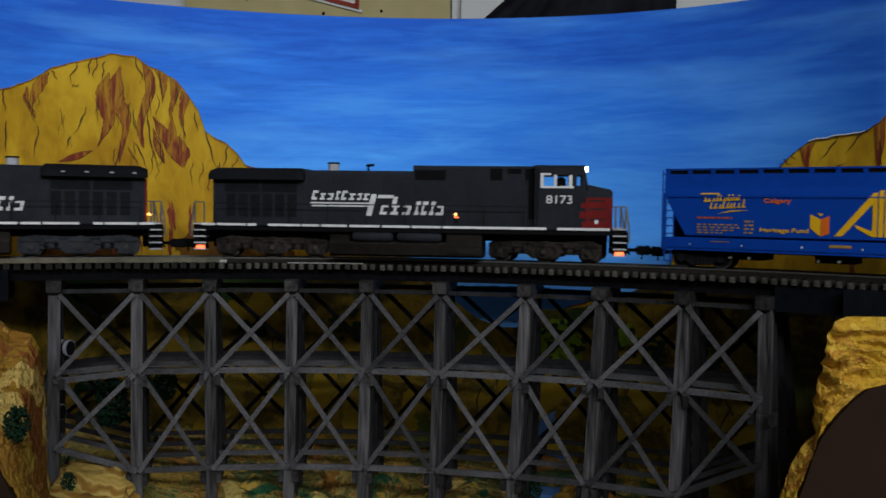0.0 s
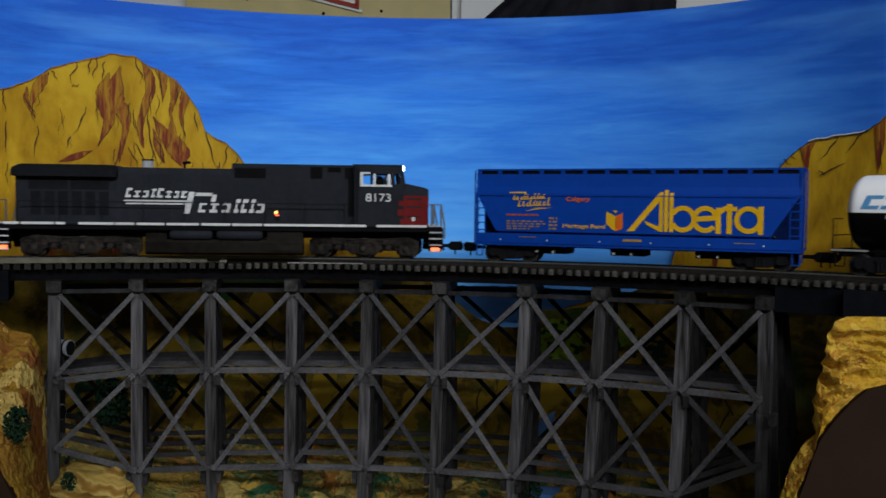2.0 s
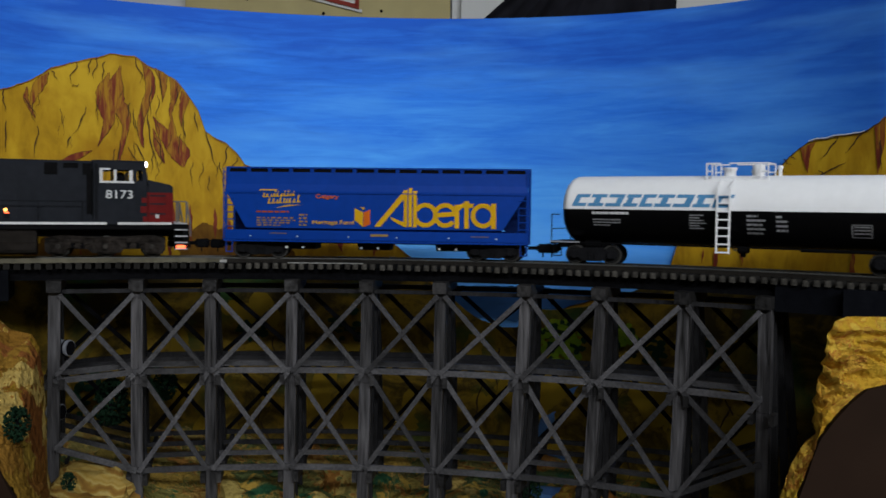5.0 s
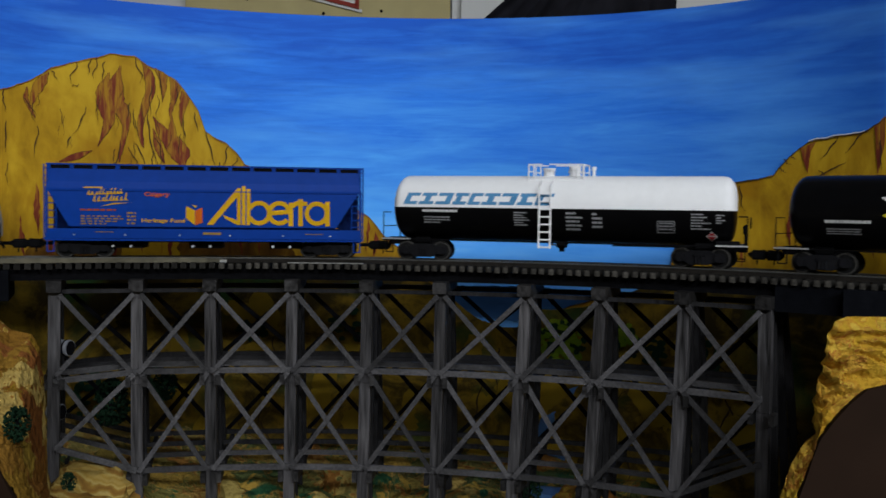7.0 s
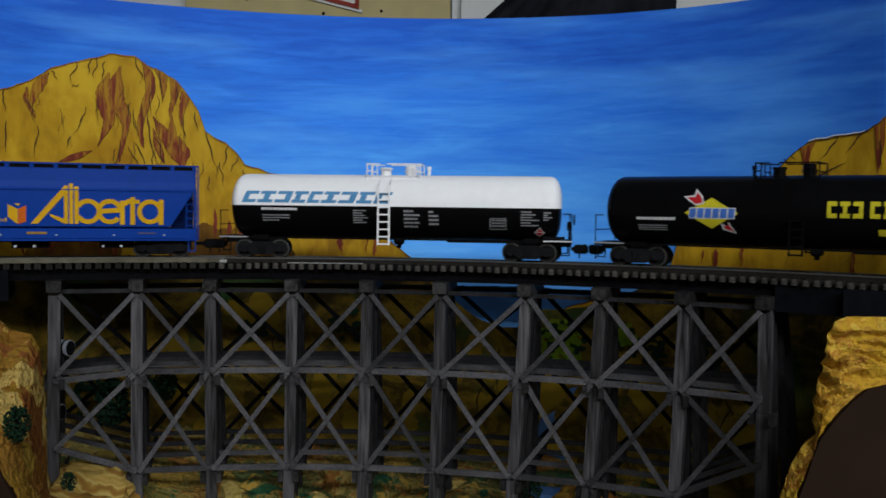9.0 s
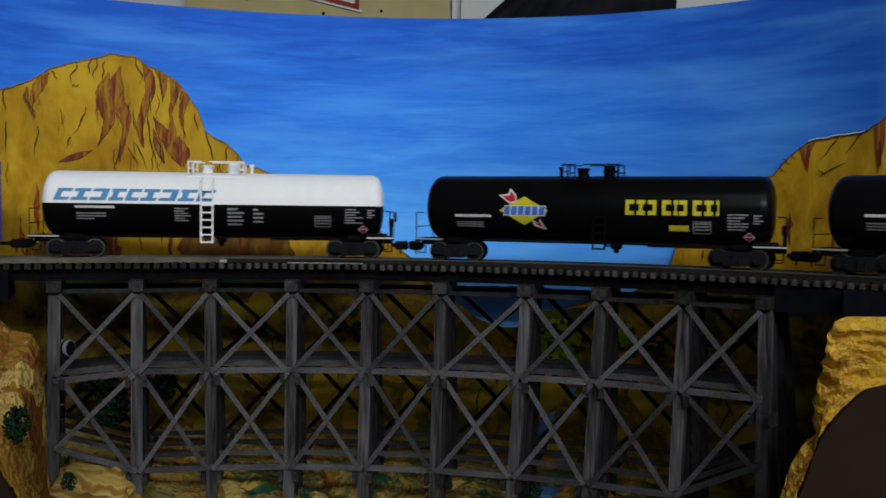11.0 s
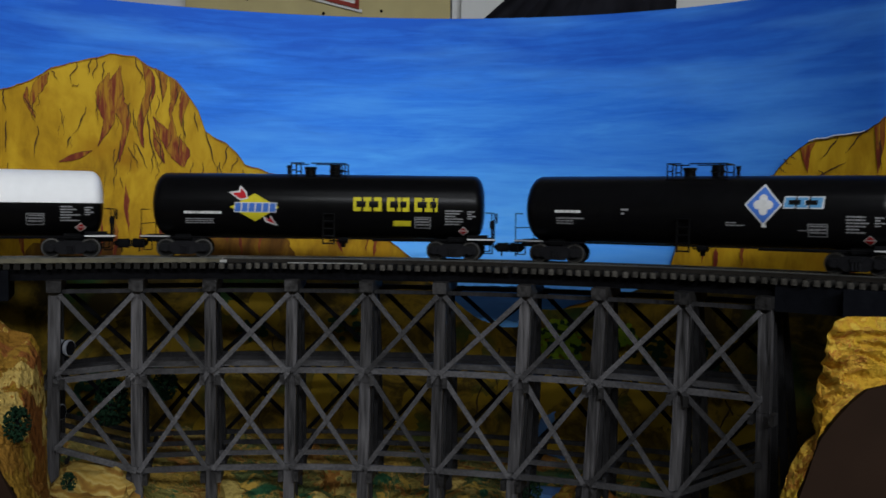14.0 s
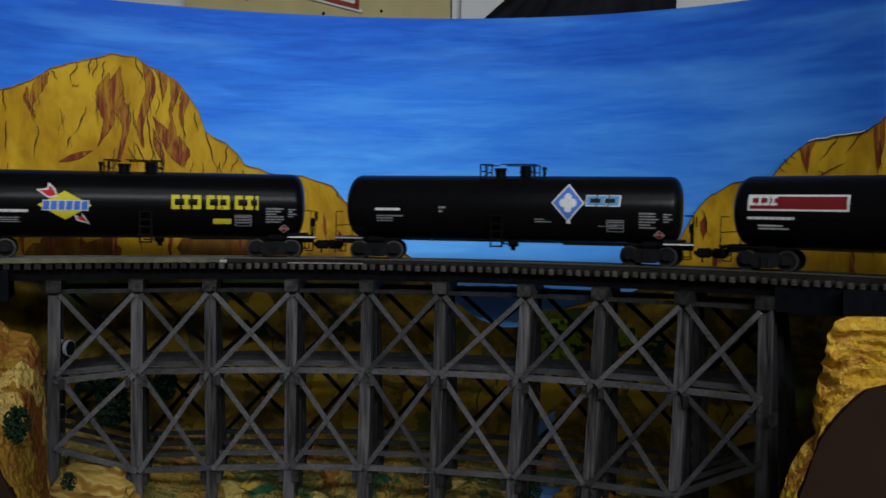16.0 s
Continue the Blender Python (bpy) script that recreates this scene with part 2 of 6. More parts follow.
def painted(name, stops, streak, scale, rough=0.45, along=(6, 40), blot=None, edge=None, low=-0.06, high=0.16, fine=None):
    """Hand-brushed paint on a board: tones by height, broken by long brush strokes."""
    m = bpy.data.materials.new(name)
    m.use_nodes = True
    nt = m.node_tree
    b = nt.nodes["Principled BSDF"]
    b.inputs["Roughness"].default_value, b.inputs["Specular IOR Level"].default_value = rough, 0.06
    uvn = nt.nodes.new("ShaderNodeUVMap")
    sep = nt.nodes.new("ShaderNodeSeparateXYZ")
    nt.links.new(uvn.outputs[0], sep.inputs[0])
    height = nt.nodes.new("ShaderNodeMapRange")
    height.inputs["From Min"].default_value, height.inputs["From Max"].default_value = low, high
    nt.links.new(sep.outputs[1], height.inputs["Value"])
    mp = nt.nodes.new("ShaderNodeMapping")
    mp.inputs["Scale"].default_value = (along[0], along[1], 1)
    nt.links.new(uvn.outputs[0], mp.inputs["Vector"])
    strokes = nt.nodes.new("ShaderNodeTexNoise")
    strokes.inputs["Scale"].default_value, strokes.inputs["Detail"].default_value, strokes.inputs["Roughness"].default_value = scale, 7, 0.62
    strokes.inputs["Distortion"].default_value = 0.6
    nt.links.new(mp.outputs[0], strokes.inputs["Vector"])
    sub = nt.nodes.new("ShaderNodeMath")
    sub.operation = "SUBTRACT"
    sub.inputs[1].default_value = 0.5
    nt.links.new(strokes.outputs[0], sub.inputs[0])
    mul = nt.nodes.new("ShaderNodeMath")
    mul.operation = "MULTIPLY_ADD"
    mul.inputs[1].default_value = streak
    nt.links.new(sub.outputs[0], mul.inputs[0])
    nt.links.new(height.outputs[0], mul.inputs[2])
    level = mul.outputs[0]
    if fine:
        # a second, finer set of brush marks over the broad ones
        fm = nt.nodes.new("ShaderNodeMapping")
        fm.inputs["Scale"].default_value = (fine[0], fine[1], 1)
        nt.links.new(uvn.outputs[0], fm.inputs["Vector"])
        hair = nt.nodes.new("ShaderNodeTexNoise")
        hair.inputs["Scale"].default_value, hair.inputs["Detail"].default_value, hair.inputs["Roughness"].default_value = 1.0, 5, 0.6
        hair.inputs["Distortion"].default_value = 0.8
        nt.links.new(fm.outputs[0], hair.inputs["Vector"])
        hs = nt.nodes.new("ShaderNodeMath")
        hs.operation = "SUBTRACT"
        hs.inputs[1].default_value = 0.5
        nt.links.new(hair.outputs[0], hs.inputs[0])
        ha = nt.nodes.new("ShaderNodeMath")
        ha.operation = "MULTIPLY_ADD"
        ha.inputs[1].default_value = fine[2]
        nt.links.new(hs.outputs[0], ha.inputs[0])
        nt.links.new(level, ha.inputs[2])
        level = ha.outputs[0]
    ramp = nt.nodes.new("ShaderNodeValToRGB")
    while len(ramp.color_ramp.elements) < len(stops):
        ramp.color_ramp.elements.new(0.5)
    for e, (p, c) in zip(ramp.color_ramp.elements, stops):
        e.position, e.color = p, (*c, 1)
    nt.links.new(level, ramp.inputs[0])
    out = ramp.outputs[0]
    # edge: a darker tone towards both ends of the board
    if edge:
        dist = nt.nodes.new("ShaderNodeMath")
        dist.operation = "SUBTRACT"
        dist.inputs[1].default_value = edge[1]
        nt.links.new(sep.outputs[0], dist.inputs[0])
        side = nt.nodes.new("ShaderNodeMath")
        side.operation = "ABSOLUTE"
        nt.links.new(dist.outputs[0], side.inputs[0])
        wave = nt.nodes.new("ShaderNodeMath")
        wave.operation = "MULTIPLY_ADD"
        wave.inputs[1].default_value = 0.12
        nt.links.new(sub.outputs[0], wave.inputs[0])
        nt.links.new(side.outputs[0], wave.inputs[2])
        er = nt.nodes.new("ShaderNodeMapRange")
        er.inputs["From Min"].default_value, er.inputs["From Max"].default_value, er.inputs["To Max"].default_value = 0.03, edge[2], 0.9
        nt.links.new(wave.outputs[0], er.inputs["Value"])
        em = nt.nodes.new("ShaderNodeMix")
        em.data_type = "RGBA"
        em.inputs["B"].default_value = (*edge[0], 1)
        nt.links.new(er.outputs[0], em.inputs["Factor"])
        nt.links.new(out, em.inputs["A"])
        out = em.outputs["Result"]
    if blot:
        patch = nt.nodes.new("ShaderNodeTexNoise")
        patch.inputs["Scale"].default_value, patch.inputs["Detail"].default_value = blot[1], 5
        pm = nt.nodes.new("ShaderNodeMapping")
        pm.inputs["Scale"].default_value = (*(blot[3] if len(blot) > 3 else (1, 1)), 1)
        nt.links.new(uvn.outputs[0], pm.inputs["Vector"])
        nt.links.new(pm.outputs[0], patch.inputs["Vector"])
        pr = nt.nodes.new("ShaderNodeMapRange")
        pr.inputs["From Min"].default_value, pr.inputs["From Max"].default_value = blot[2], blot[2] + (0.22 if len(blot) > 4 else 0.12)
        pr.inputs["To Max"].default_value = blot[4] if len(blot) > 4 else 1.0
        nt.links.new(patch.outputs[0], pr.inputs["Value"])
        mix = nt.nodes.new("ShaderNodeMix")
        mix.data_type = "RGBA"
        mix.inputs["B"].default_value = (*blot[0], 1)
        nt.links.new(pr.outputs[0], mix.inputs["Factor"])
        nt.links.new(out, mix.inputs["A"])
        out = mix.outputs["Result"]
    nt.links.new(out, b.inputs["Base Color"])
    bp = nt.nodes.new("ShaderNodeBump")
    bp.inputs["Strength"].default_value, bp.inputs["Distance"].default_value = 0.15, 0.0006
    nt.links.new(strokes.outputs[0], bp.inputs["Height"])
    nt.links.new(bp.outputs[0], b.inputs["Normal"])
    return m


# The dark ends are deeper blue paint plus light falloff put into the colour.
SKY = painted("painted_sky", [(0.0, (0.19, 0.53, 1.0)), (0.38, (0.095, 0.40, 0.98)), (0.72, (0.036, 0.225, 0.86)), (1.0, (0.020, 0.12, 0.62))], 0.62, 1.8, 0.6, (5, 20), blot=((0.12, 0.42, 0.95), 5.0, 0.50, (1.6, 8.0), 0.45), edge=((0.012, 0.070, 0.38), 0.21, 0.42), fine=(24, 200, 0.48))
CLIFF = painted("painted_cliff", [(0.0, (0.20, 0.10, 0.007)), (0.5, (0.39, 0.222, 0.011)), (1.0, (0.52, 0.33, 0.020))], 2.2, 2.0, 0.5, (16, 7), blot=((0.30, 0.145, 0.007), 24.0, 0.56), fine=(130, 45, 1.0))
STREAK_RED = painted("painted_red_streak", [(0.0, (0.10, 0.018, 0.012)), (0.5, (0.175, 0.036, 0.016)), (1.0, (0.34, 0.17, 0.014))], 2.2, 5.0, 0.5, (60, 9), fine=(420, 40, 1.6))
STREAK_DARK = painted("painted_dark_line", [(0.0, (0.03, 0.018, 0.01)), (1.0, (0.07, 0.035, 0.015))], 1.0, 5.0, 0.5)

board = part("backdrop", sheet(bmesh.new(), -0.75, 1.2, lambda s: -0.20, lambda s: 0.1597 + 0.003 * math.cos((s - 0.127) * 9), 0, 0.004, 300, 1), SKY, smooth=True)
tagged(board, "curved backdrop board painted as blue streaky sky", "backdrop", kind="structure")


def cutout(name, label, shape, s0, s1, n):
    """A painted cliff, cut out and glued before the sky; shape gives its skyline."""
    sx, sz = [a / 1000 for a, b in shape], [b / 1000 for a, b in shape]
    def sky(s):
        return float(np.interp(s, sx, sz)) + 0.0012 * noise.noise((s * 130, 0, 0)) + 0.0005 * noise.noise((s * 420, 5, 0))
    bm = sheet(bmesh.new(), s0, s1, lambda s: -0.195, sky, 0.0022, 0.0012, n, 8)
    return tagged(part(name, bm, CLIFF, smooth=True), label, "painted cliff", kind="structure"), sky


LEFT = [(-700, 90), (-60, 80), (30, 99), (44, 105), (56, 115), (73, 122), (86, 127), (100, 127), (107, 121), (121, 114), (133, 94), (137, 79), (148, 72), (155, 64), (157, 58), (172, 52), (191, 50), (206, 44), (214, 32), (227, 22), (238, 6), (251, -6), (271, -31), (290, -55), (320, -56)]
RIGHT = [(320, -50), (340, -36), (366, -26), (384, -23), (395, -8), (397, 5), (405, 22), (409, 31), (416, 40), (428, 47), (448, 51), (457, 63), (467, 71), (485, 73), (495, 74), (504, 81), (560, 118), (1150, 105)]
cliff_a, sky_a = cutout("painted_cliff", "yellow ochre painted cliff with rust-red streaks on the backdrop", LEFT, -0.70, 0.3195, 240)
cliff_b, sky_b = cutout("painted_cliff", "yellow ochre painted cliff with dark cracks on the backdrop", RIGHT, 0.3200, 1.15, 200)

# ---- track ----
track_ob = thing("railway_track", "curved brown-grey model railway track on squared ties", "railway track")


def sweep(bm, s0, s1, v0, v1, z0, z1, step=0.01):
    n = max(1, int((s1 - s0) / step))
    return loft(bm, [[off(s, v, z) for v, z in ((v0, z0), (v1, z0), (v1, z1), (v0, z1))] for s in (s0 + (s1 - s0) * i / n for i in range(n + 1))])


GAUGE = 0.00825
for side in (-1, 1):
    c = side * (GAUGE + 0.0005)
    for s0, s1, m, text in ((-1.15, 0.1545, RAIL_PALE, "pale rail left of the joiner"), (0.155, 1.6, RAIL, "dark rail right of the joiner")):
        bm = bmesh.new()
        sweep(bm, s0, s1, c - 0.0004, c + 0.0004, -0.0026, -0.0006)
        sweep(bm, s0, s1, c - 0.0011, c + 0.0011, -0.0030, -0.0024)
        rail = part("rail", bm, m, track_ob, text)
        part("railhead", sweep(bmesh.new(), s0, s1, c - 0.0007, c + 0.0007, -0.0007, 0.0), RAIL_TOP, rail, "worn shiny rail top")
    part("rail_joiner", sweep(bmesh.new(), 0.1530, 0.1570, c - 0.0012, c + 0.0012, -0.0031, -0.0014), BRIGHT_METAL, track_ob, "bright metal rail joiner")
part("guard_rail", sweep(bmesh.new(), -1.15, 0.146, 0.0118, 0.0128, -0.0029, -0.0003), RAIL_PALE, track_ob, "pale guard rail")
# Bright strip added for the light glinting off the rail foot.
part("feeder_wire", sweep(bmesh.new(), 0.193, 0.238, 0.0158, 0.0164, -0.0028, -0.0023), BRIGHT_METAL, track_ob, "bright strip along the tie ends, added as a rail glint")

PITCH, TIE_HALF = 0.00525, 0.0185
tie_bm = box(bmesh.new(), -0.0016, 0.0016, -TIE_HALF, TIE_HALF, -0.0060, -0.0028, 0.0002)
tie_first = part("tie", tie_bm, TIE_TOP, track_ob)
tie_first.data.materials.append(TIE)
# End faces get the lighter tone to look better lit than the tops.
for face in tie_first.data.polygons:
    if abs(face.normal.y) > 0.6:
        face.material_index = 1
tie_old = tie_first.copy()
tie_old.data = tie_first.data.copy()
for face in tie_old.data.polygons:
    face.material_index = 0
rng = random.Random(4)
far_bm = bmesh.new()
for i in range(int(2.75 / PITCH)):
    s = -1.15 + (i + 0.5) * PITCH
    x, y, h = line(s)
    m = pose(x, y, rng.uniform(-0.0003, 0.0002), 0, 0, math.degrees(h) + rng.uniform(-1.5, 1.5)) @ Matrix.Translation((0, rng.uniform(-0.0007, 0.0007), 0))
    if -0.06 < s < 0.15:
        tie = tie_old.copy()
        scene.collection.objects.link(tie)
        tie.matrix_basis = m
    elif 0.15 <= s < 0.62:
        if tie_first.get("placed"):
            tie = tie_first.copy()
            scene.collection.objects.link(tie)
        else:
            tie = tie_first
            tie["placed"] = 1
        tie.matrix_basis = m
    else:
        before = len(far_bm.verts)
        box(far_bm, -0.0016, 0.0016, -TIE_HALF, TIE_HALF, -0.0060, -0.0028)
        far_bm.verts.ensure_lookup_table()
        for v in far_bm.verts[before:]:
            v.co = m @ v.co
bpy.data.objects.remove(tie_old)
tagged(part("far_ties", far_bm, TIE_TOP, track_ob), kind="stuff")

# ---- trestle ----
# Caps are toned below the posts, with some of the deck's shade mixed in.
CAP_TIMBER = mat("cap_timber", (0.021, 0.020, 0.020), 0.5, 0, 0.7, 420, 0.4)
BOLT = mat("steel_bolt", (0.26, 0.27, 0.30), 0.4, 0.3, 0.1, 200)
trestle = thing("trestle_bridge", "grey weathered timber trestle bridge with crossed braces", "trestle bridge")
BENTS = [0.0185, 0.0631, 0.1070, 0.1485, 0.1962, 0.2408, 0.2845, 0.3345, 0.3774, 0.4236, 0.4661]
LEANS = [-0.015, 0.001, 0.007, -0.014, -0.018, -0.021, -0.063, -0.051, -0.028, 0.005]
CAP_TOP, MID, LOW, FOOT = -0.0120, -0.0625, -0.1180, -0.166
FRONT = 0.0165
STICK = 0.0062


def row_v(k, z):
    """Post rows: the front one stands upright, those behind rake backwards."""
    top = (FRONT, 0.0055, -0.0055, -0.0165)[k]
    low = (FRONT, -0.0110, -0.0370, -0.0640)[k]
    return top + (low - top) * min(1.2, (CAP_TOP - z) / 0.107)


def at_bent(b, z):
    """Place along the line of bent b at height z: some bents lean a little."""
    return BENTS[b + 1] + LEANS[b] * (-0.027 - z)


def stick(name, p, q, wide, high, up=(0, 0, 1), material=None):
    return part(name, beam(bmesh.new(), p, q, wide, high, up), material or TIMBER_CROSS, trestle)


for v in (-0.008, 0.008):
    for z0, z1 in ((-0.0125, -0.0062),):
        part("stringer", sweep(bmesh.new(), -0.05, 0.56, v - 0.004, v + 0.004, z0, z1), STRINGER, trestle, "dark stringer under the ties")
for b, s in enumerate(BENTS[1:]):
    side = Vector((math.cos(line(s)[2]), math.sin(line(s)[2]), 0))
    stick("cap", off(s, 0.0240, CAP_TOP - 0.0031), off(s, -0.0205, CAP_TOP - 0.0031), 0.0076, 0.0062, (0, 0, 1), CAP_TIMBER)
    for k in range(4):
        foot = -0.1255 if b == 0 and k == 0 else FOOT
        jit = 0.0006 * noise.noise((b * 3.1, k * 1.7, 0))
        top_z = CAP_TOP - 0.0063
        thick = STICK * (1 if k == 0 else 0.6)
        # each post is spliced at the middle sill: two lengths, slightly out of line
        for n, (za, zb) in enumerate(((top_z, MID - 0.0078), (MID - 0.0080, foot))):
            nudge = 0.0003 * noise.noise((b * 5.3, k * 2.9, n * 4.1 + 1))
            stick("post", off(at_bent(b, za) + jit + nudge, row_v(k, za), za), off(at_bent(b, zb) - jit + nudge, row_v(k, zb), zb), thick, thick, side, TIMBER if k == 0 else TIMBER_SHADED)
    for z in (MID - 0.0058 if b < 9 else MID - 0.0105, LOW - 0.0058):
        for e in (-1, 1) if b < 9 or z > -0.1 else (-1,):
            u = at_bent(b, z) + e * (0.0046 if b < 9 else 0.0052)
            stick("sill", off(u, 0.0238, z), off(u, 0.004 if b < 9 else 0.0150, z), 0.0027, 0.0056, (0, 0, 1), CAP_TIMBER)
            if b < 9:
                stick("sill", off(u, -0.004, z), off(u, row_v(3, z) - 0.004, z), 0.0024, 0.0045, (0, 0, 1), TIMBER_SHADED)
for b in range(9):
    for level, z in enumerate((CAP_TOP - 0.0064, MID - 0.0006, LOW - 0.0006)):
        for k in range(4):
            if level == 0 and k in (1, 2):
                continue
            v = row_v(k, z) + ((0.0040 if level else -0.0020) if k == 0 else 0.0)
            tall = (0.0032 if level else 0.0022) if k == 0 else 0.0028
            za = zb = z
            if level == 1 and b == 0:
                za -= 0.0036
            if level == 2 and b == 0:
                za += 0.0155
            if level == 2 and b == 8:
                zb += 0.0225
            s0, s1 = at_bent(b, za), at_bent(b + 1, zb)
            # Back rows and top girts get the darker copy for the shade there.
            stick("girt", off(s0, v, za), off(s1, v, zb), 0.0018, tall, (0, 0, 1), TIMBER_CROSS if k < 2 and level else TIMBER_SHADED)
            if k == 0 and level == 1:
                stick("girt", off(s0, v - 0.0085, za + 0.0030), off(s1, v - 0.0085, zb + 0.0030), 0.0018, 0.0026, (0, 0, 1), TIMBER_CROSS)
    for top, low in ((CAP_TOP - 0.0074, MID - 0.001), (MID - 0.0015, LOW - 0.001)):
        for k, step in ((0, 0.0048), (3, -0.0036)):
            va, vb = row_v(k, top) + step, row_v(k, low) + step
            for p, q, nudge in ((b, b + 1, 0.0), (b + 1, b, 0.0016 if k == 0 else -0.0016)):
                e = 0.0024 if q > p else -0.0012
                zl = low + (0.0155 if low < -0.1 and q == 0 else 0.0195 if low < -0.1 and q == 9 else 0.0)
                # Rear braces borrow the near-black stringer tone in place of shade.
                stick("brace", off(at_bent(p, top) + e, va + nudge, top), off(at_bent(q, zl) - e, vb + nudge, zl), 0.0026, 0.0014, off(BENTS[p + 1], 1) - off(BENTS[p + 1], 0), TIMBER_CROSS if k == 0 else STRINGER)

for x, z in ((-0.2098, -0.0507), (-0.2150, -0.0867)):
    bolt = part("bolt", tube(bmesh.new(), (x - 0.004, 0.519, z), (x + 0.003, 0.517, z), 0.0045, 18), BOLT, trestle, "bright steel bolt beside the end bent", smooth=True)
    part("washer", tube(bmesh.new(), (x + 0.0005, 0.5172, z), (x + 0.0012, 0.517, z), 0.0047, 18), STRINGER, bolt)
    part("bolt_face", tube(bmesh.new(), (x + 0.00305, 0.517, z), (x + 0.0036, 0.5169, z), 0.0040, 18), STRINGER, bolt, "dark disc on the bolt's end")
# ---- room round the layout ----
def wall(name, x0, x1, y0, y1, z0, z1, material, label):
    return tagged(part(name, box(bmesh.new(), x0, x1, y0, y1, z0, z1), material), label, "wall", kind="structure")


wall("wall_north", -4.0, 0.0, 1.30, 1.36, -1.1, 1.67, WHITE_WALL, "white painted room wall behind the layout")
wall("wall_north", 0.0, 4.0, 1.30, 1.36, -1.1, 1.67, WHITE_WALL, "white painted room wall behind the layout")
wall("wall_south", -4.0, 4.0, -6.06, -6.0, -1.1, 1.67, WALL, "beige painted room wall")
wall("wall_west", -4.06, -4.0, -6.0, 1.36, -1.1, 1.67, WALL, "beige painted room wall")
wall("wall_east", 4.0, 4.06, -6.0, 1.36, -1.1, 1.67, WALL, "beige painted room wall")
CEILING = mat("grey_ceiling", (0.30, 0.30, 0.30), 0.9, 0, 0.05, 5)
tagged(part("ceiling", box(bmesh.new(), -4.06, 4.06, -6.06, 1.36, 1.67, 1.73), CEILING), "grey room ceiling", "ceiling", kind="structure")
tagged(part("floor", box(bmesh.new(), -4.06, 4.06, -6.06, 1.36, -1.16, -1.1), FASCIA), "dark brown room floor", "floor", kind="structure")
for x, y, w, d in ((1.1, -2.75, 3.2, 0.6), (0.5, -1.0, 1.8, 0.6)):
    lamp = thing("ceiling_light", "white fluorescent ceiling light panel", "ceiling light", "ceiling lights", pose(x, y, 1.67))
    bm = bmesh.new()
    for a, b, c, e in ((-w / 2 - 0.03, w / 2 + 0.03, -d / 2 - 0.03, -d / 2), (-w / 2 - 0.03, w / 2 + 0.03, d / 2, d / 2 + 0.03), (-w / 2 - 0.03, -w / 2, -d / 2, d / 2), (w / 2, w / 2 + 0.03, -d / 2, d / 2)):
        box(bm, a, b, c, e, -0.08, 0)
    part("lamp_frame", bm, WHITE_WALL, lamp)
    part("lamp_tray", box(bmesh.new(), -w / 2, w / 2, -d / 2, d / 2, -0.03, 0), WHITE_WALL, lamp)

# ---- painted details on the backdrop ----


def on_board(name, outline, material, parent, gap, label=""):
    """A flat painted shape on the backdrop, its outline in millimetres along the line and in height."""
    bm = bmesh.new()
    uv = bm.loops.layers.uv.verify()
    f = bm.faces.new([bm.verts.new((s * 0.001, 0, z * 0.001)) for s, z in outline])
    ss = [v.co.x for v in bm.verts]
    s = min(ss) + 0.008
    while s < max(ss):
        bmesh.ops.bisect_plane(bm, geom=bm.verts[:] + bm.edges[:] + bm.faces[:], plane_co=(s, 0, 0), plane_no=(1, 0, 0))
        s += 0.008
    for f in bm.faces:
        for lp in f.loops:
            lp[uv].uv = (lp.vert.co.x, lp.vert.co.z)
    for v in bm.verts:
        v.co = off(v.co.x, behind(v.co.x) + gap, v.co.z)
    return part(name, bm, material, parent, label)


def ragged(outline, seed, amount=1.0):
    """Breaks straight edges into an uneven brushed outline."""
    out = []
    n = len(outline)
    for i in range(n):
        a, b = Vector(outline[i]), Vector(outline[(i + 1) % n])
        k = max(2, int((b - a).length / 2.5))
        for j in range(k):
            p = a + (b - a) * j / k
            d = Vector((noise.noise((p.x * 0.5, p.y * 0.5, seed)), noise.noise((p.x * 0.5, p.y * 0.5, seed + 9)))) * amount
            out.append(tuple(p + d))
    return out


BRUSHED_A = [[(86, 115, 3), (83, 103, 8), (85, 92, 10), (86, 83, 5), (80, 67, 1)],
             [(92, 120, 2), (89, 107, 8), (90, 95, 8), (94, 88, 7), (95, 80, 3), (92, 65, 2), (91, 57, 1)],
             [(103, 124, 1), (107, 116, 5), (108, 105, 5), (104, 92, 4), (102, 81, 3), (103, 71, 2), (104, 67, 1)],
             [(110, 120, 2), (114, 115, 4.5), (115, 109, 2.5), (114, 98, 1)], [(118, 115, 2.5), (121, 108, 5), (120, 100, 3), (118, 91, 1.3), (119, 85, 1)],
             [(124, 106, 2.5), (126, 101, 5), (124, 91, 2.5), (124, 82, 1)], [(109, 88, 1.5), (114, 78, 6), (119, 72, 10), (123, 65, 11), (125, 55, 8)],
             [(119, 89, 1), (119, 78, 4), (122, 65, 6)], [(109, 80, 2), (112, 67, 4), (115, 57, 2)],
             [(55, 112, 3), (50, 104, 6), (47, 96, 3), (46, 89, 1)], [(44, 102, 2), (43, 94, 2), (48, 83, 1.5)], [(60, 56, 2.5), (69, 60, 4), (77, 64, 1)]]
REDS_B = [[(462, 67), (470, 70), (467, 63), (466, 52), (464, 59)], [(499, 76), (504, 82), (504, 65), (501, 50)]]


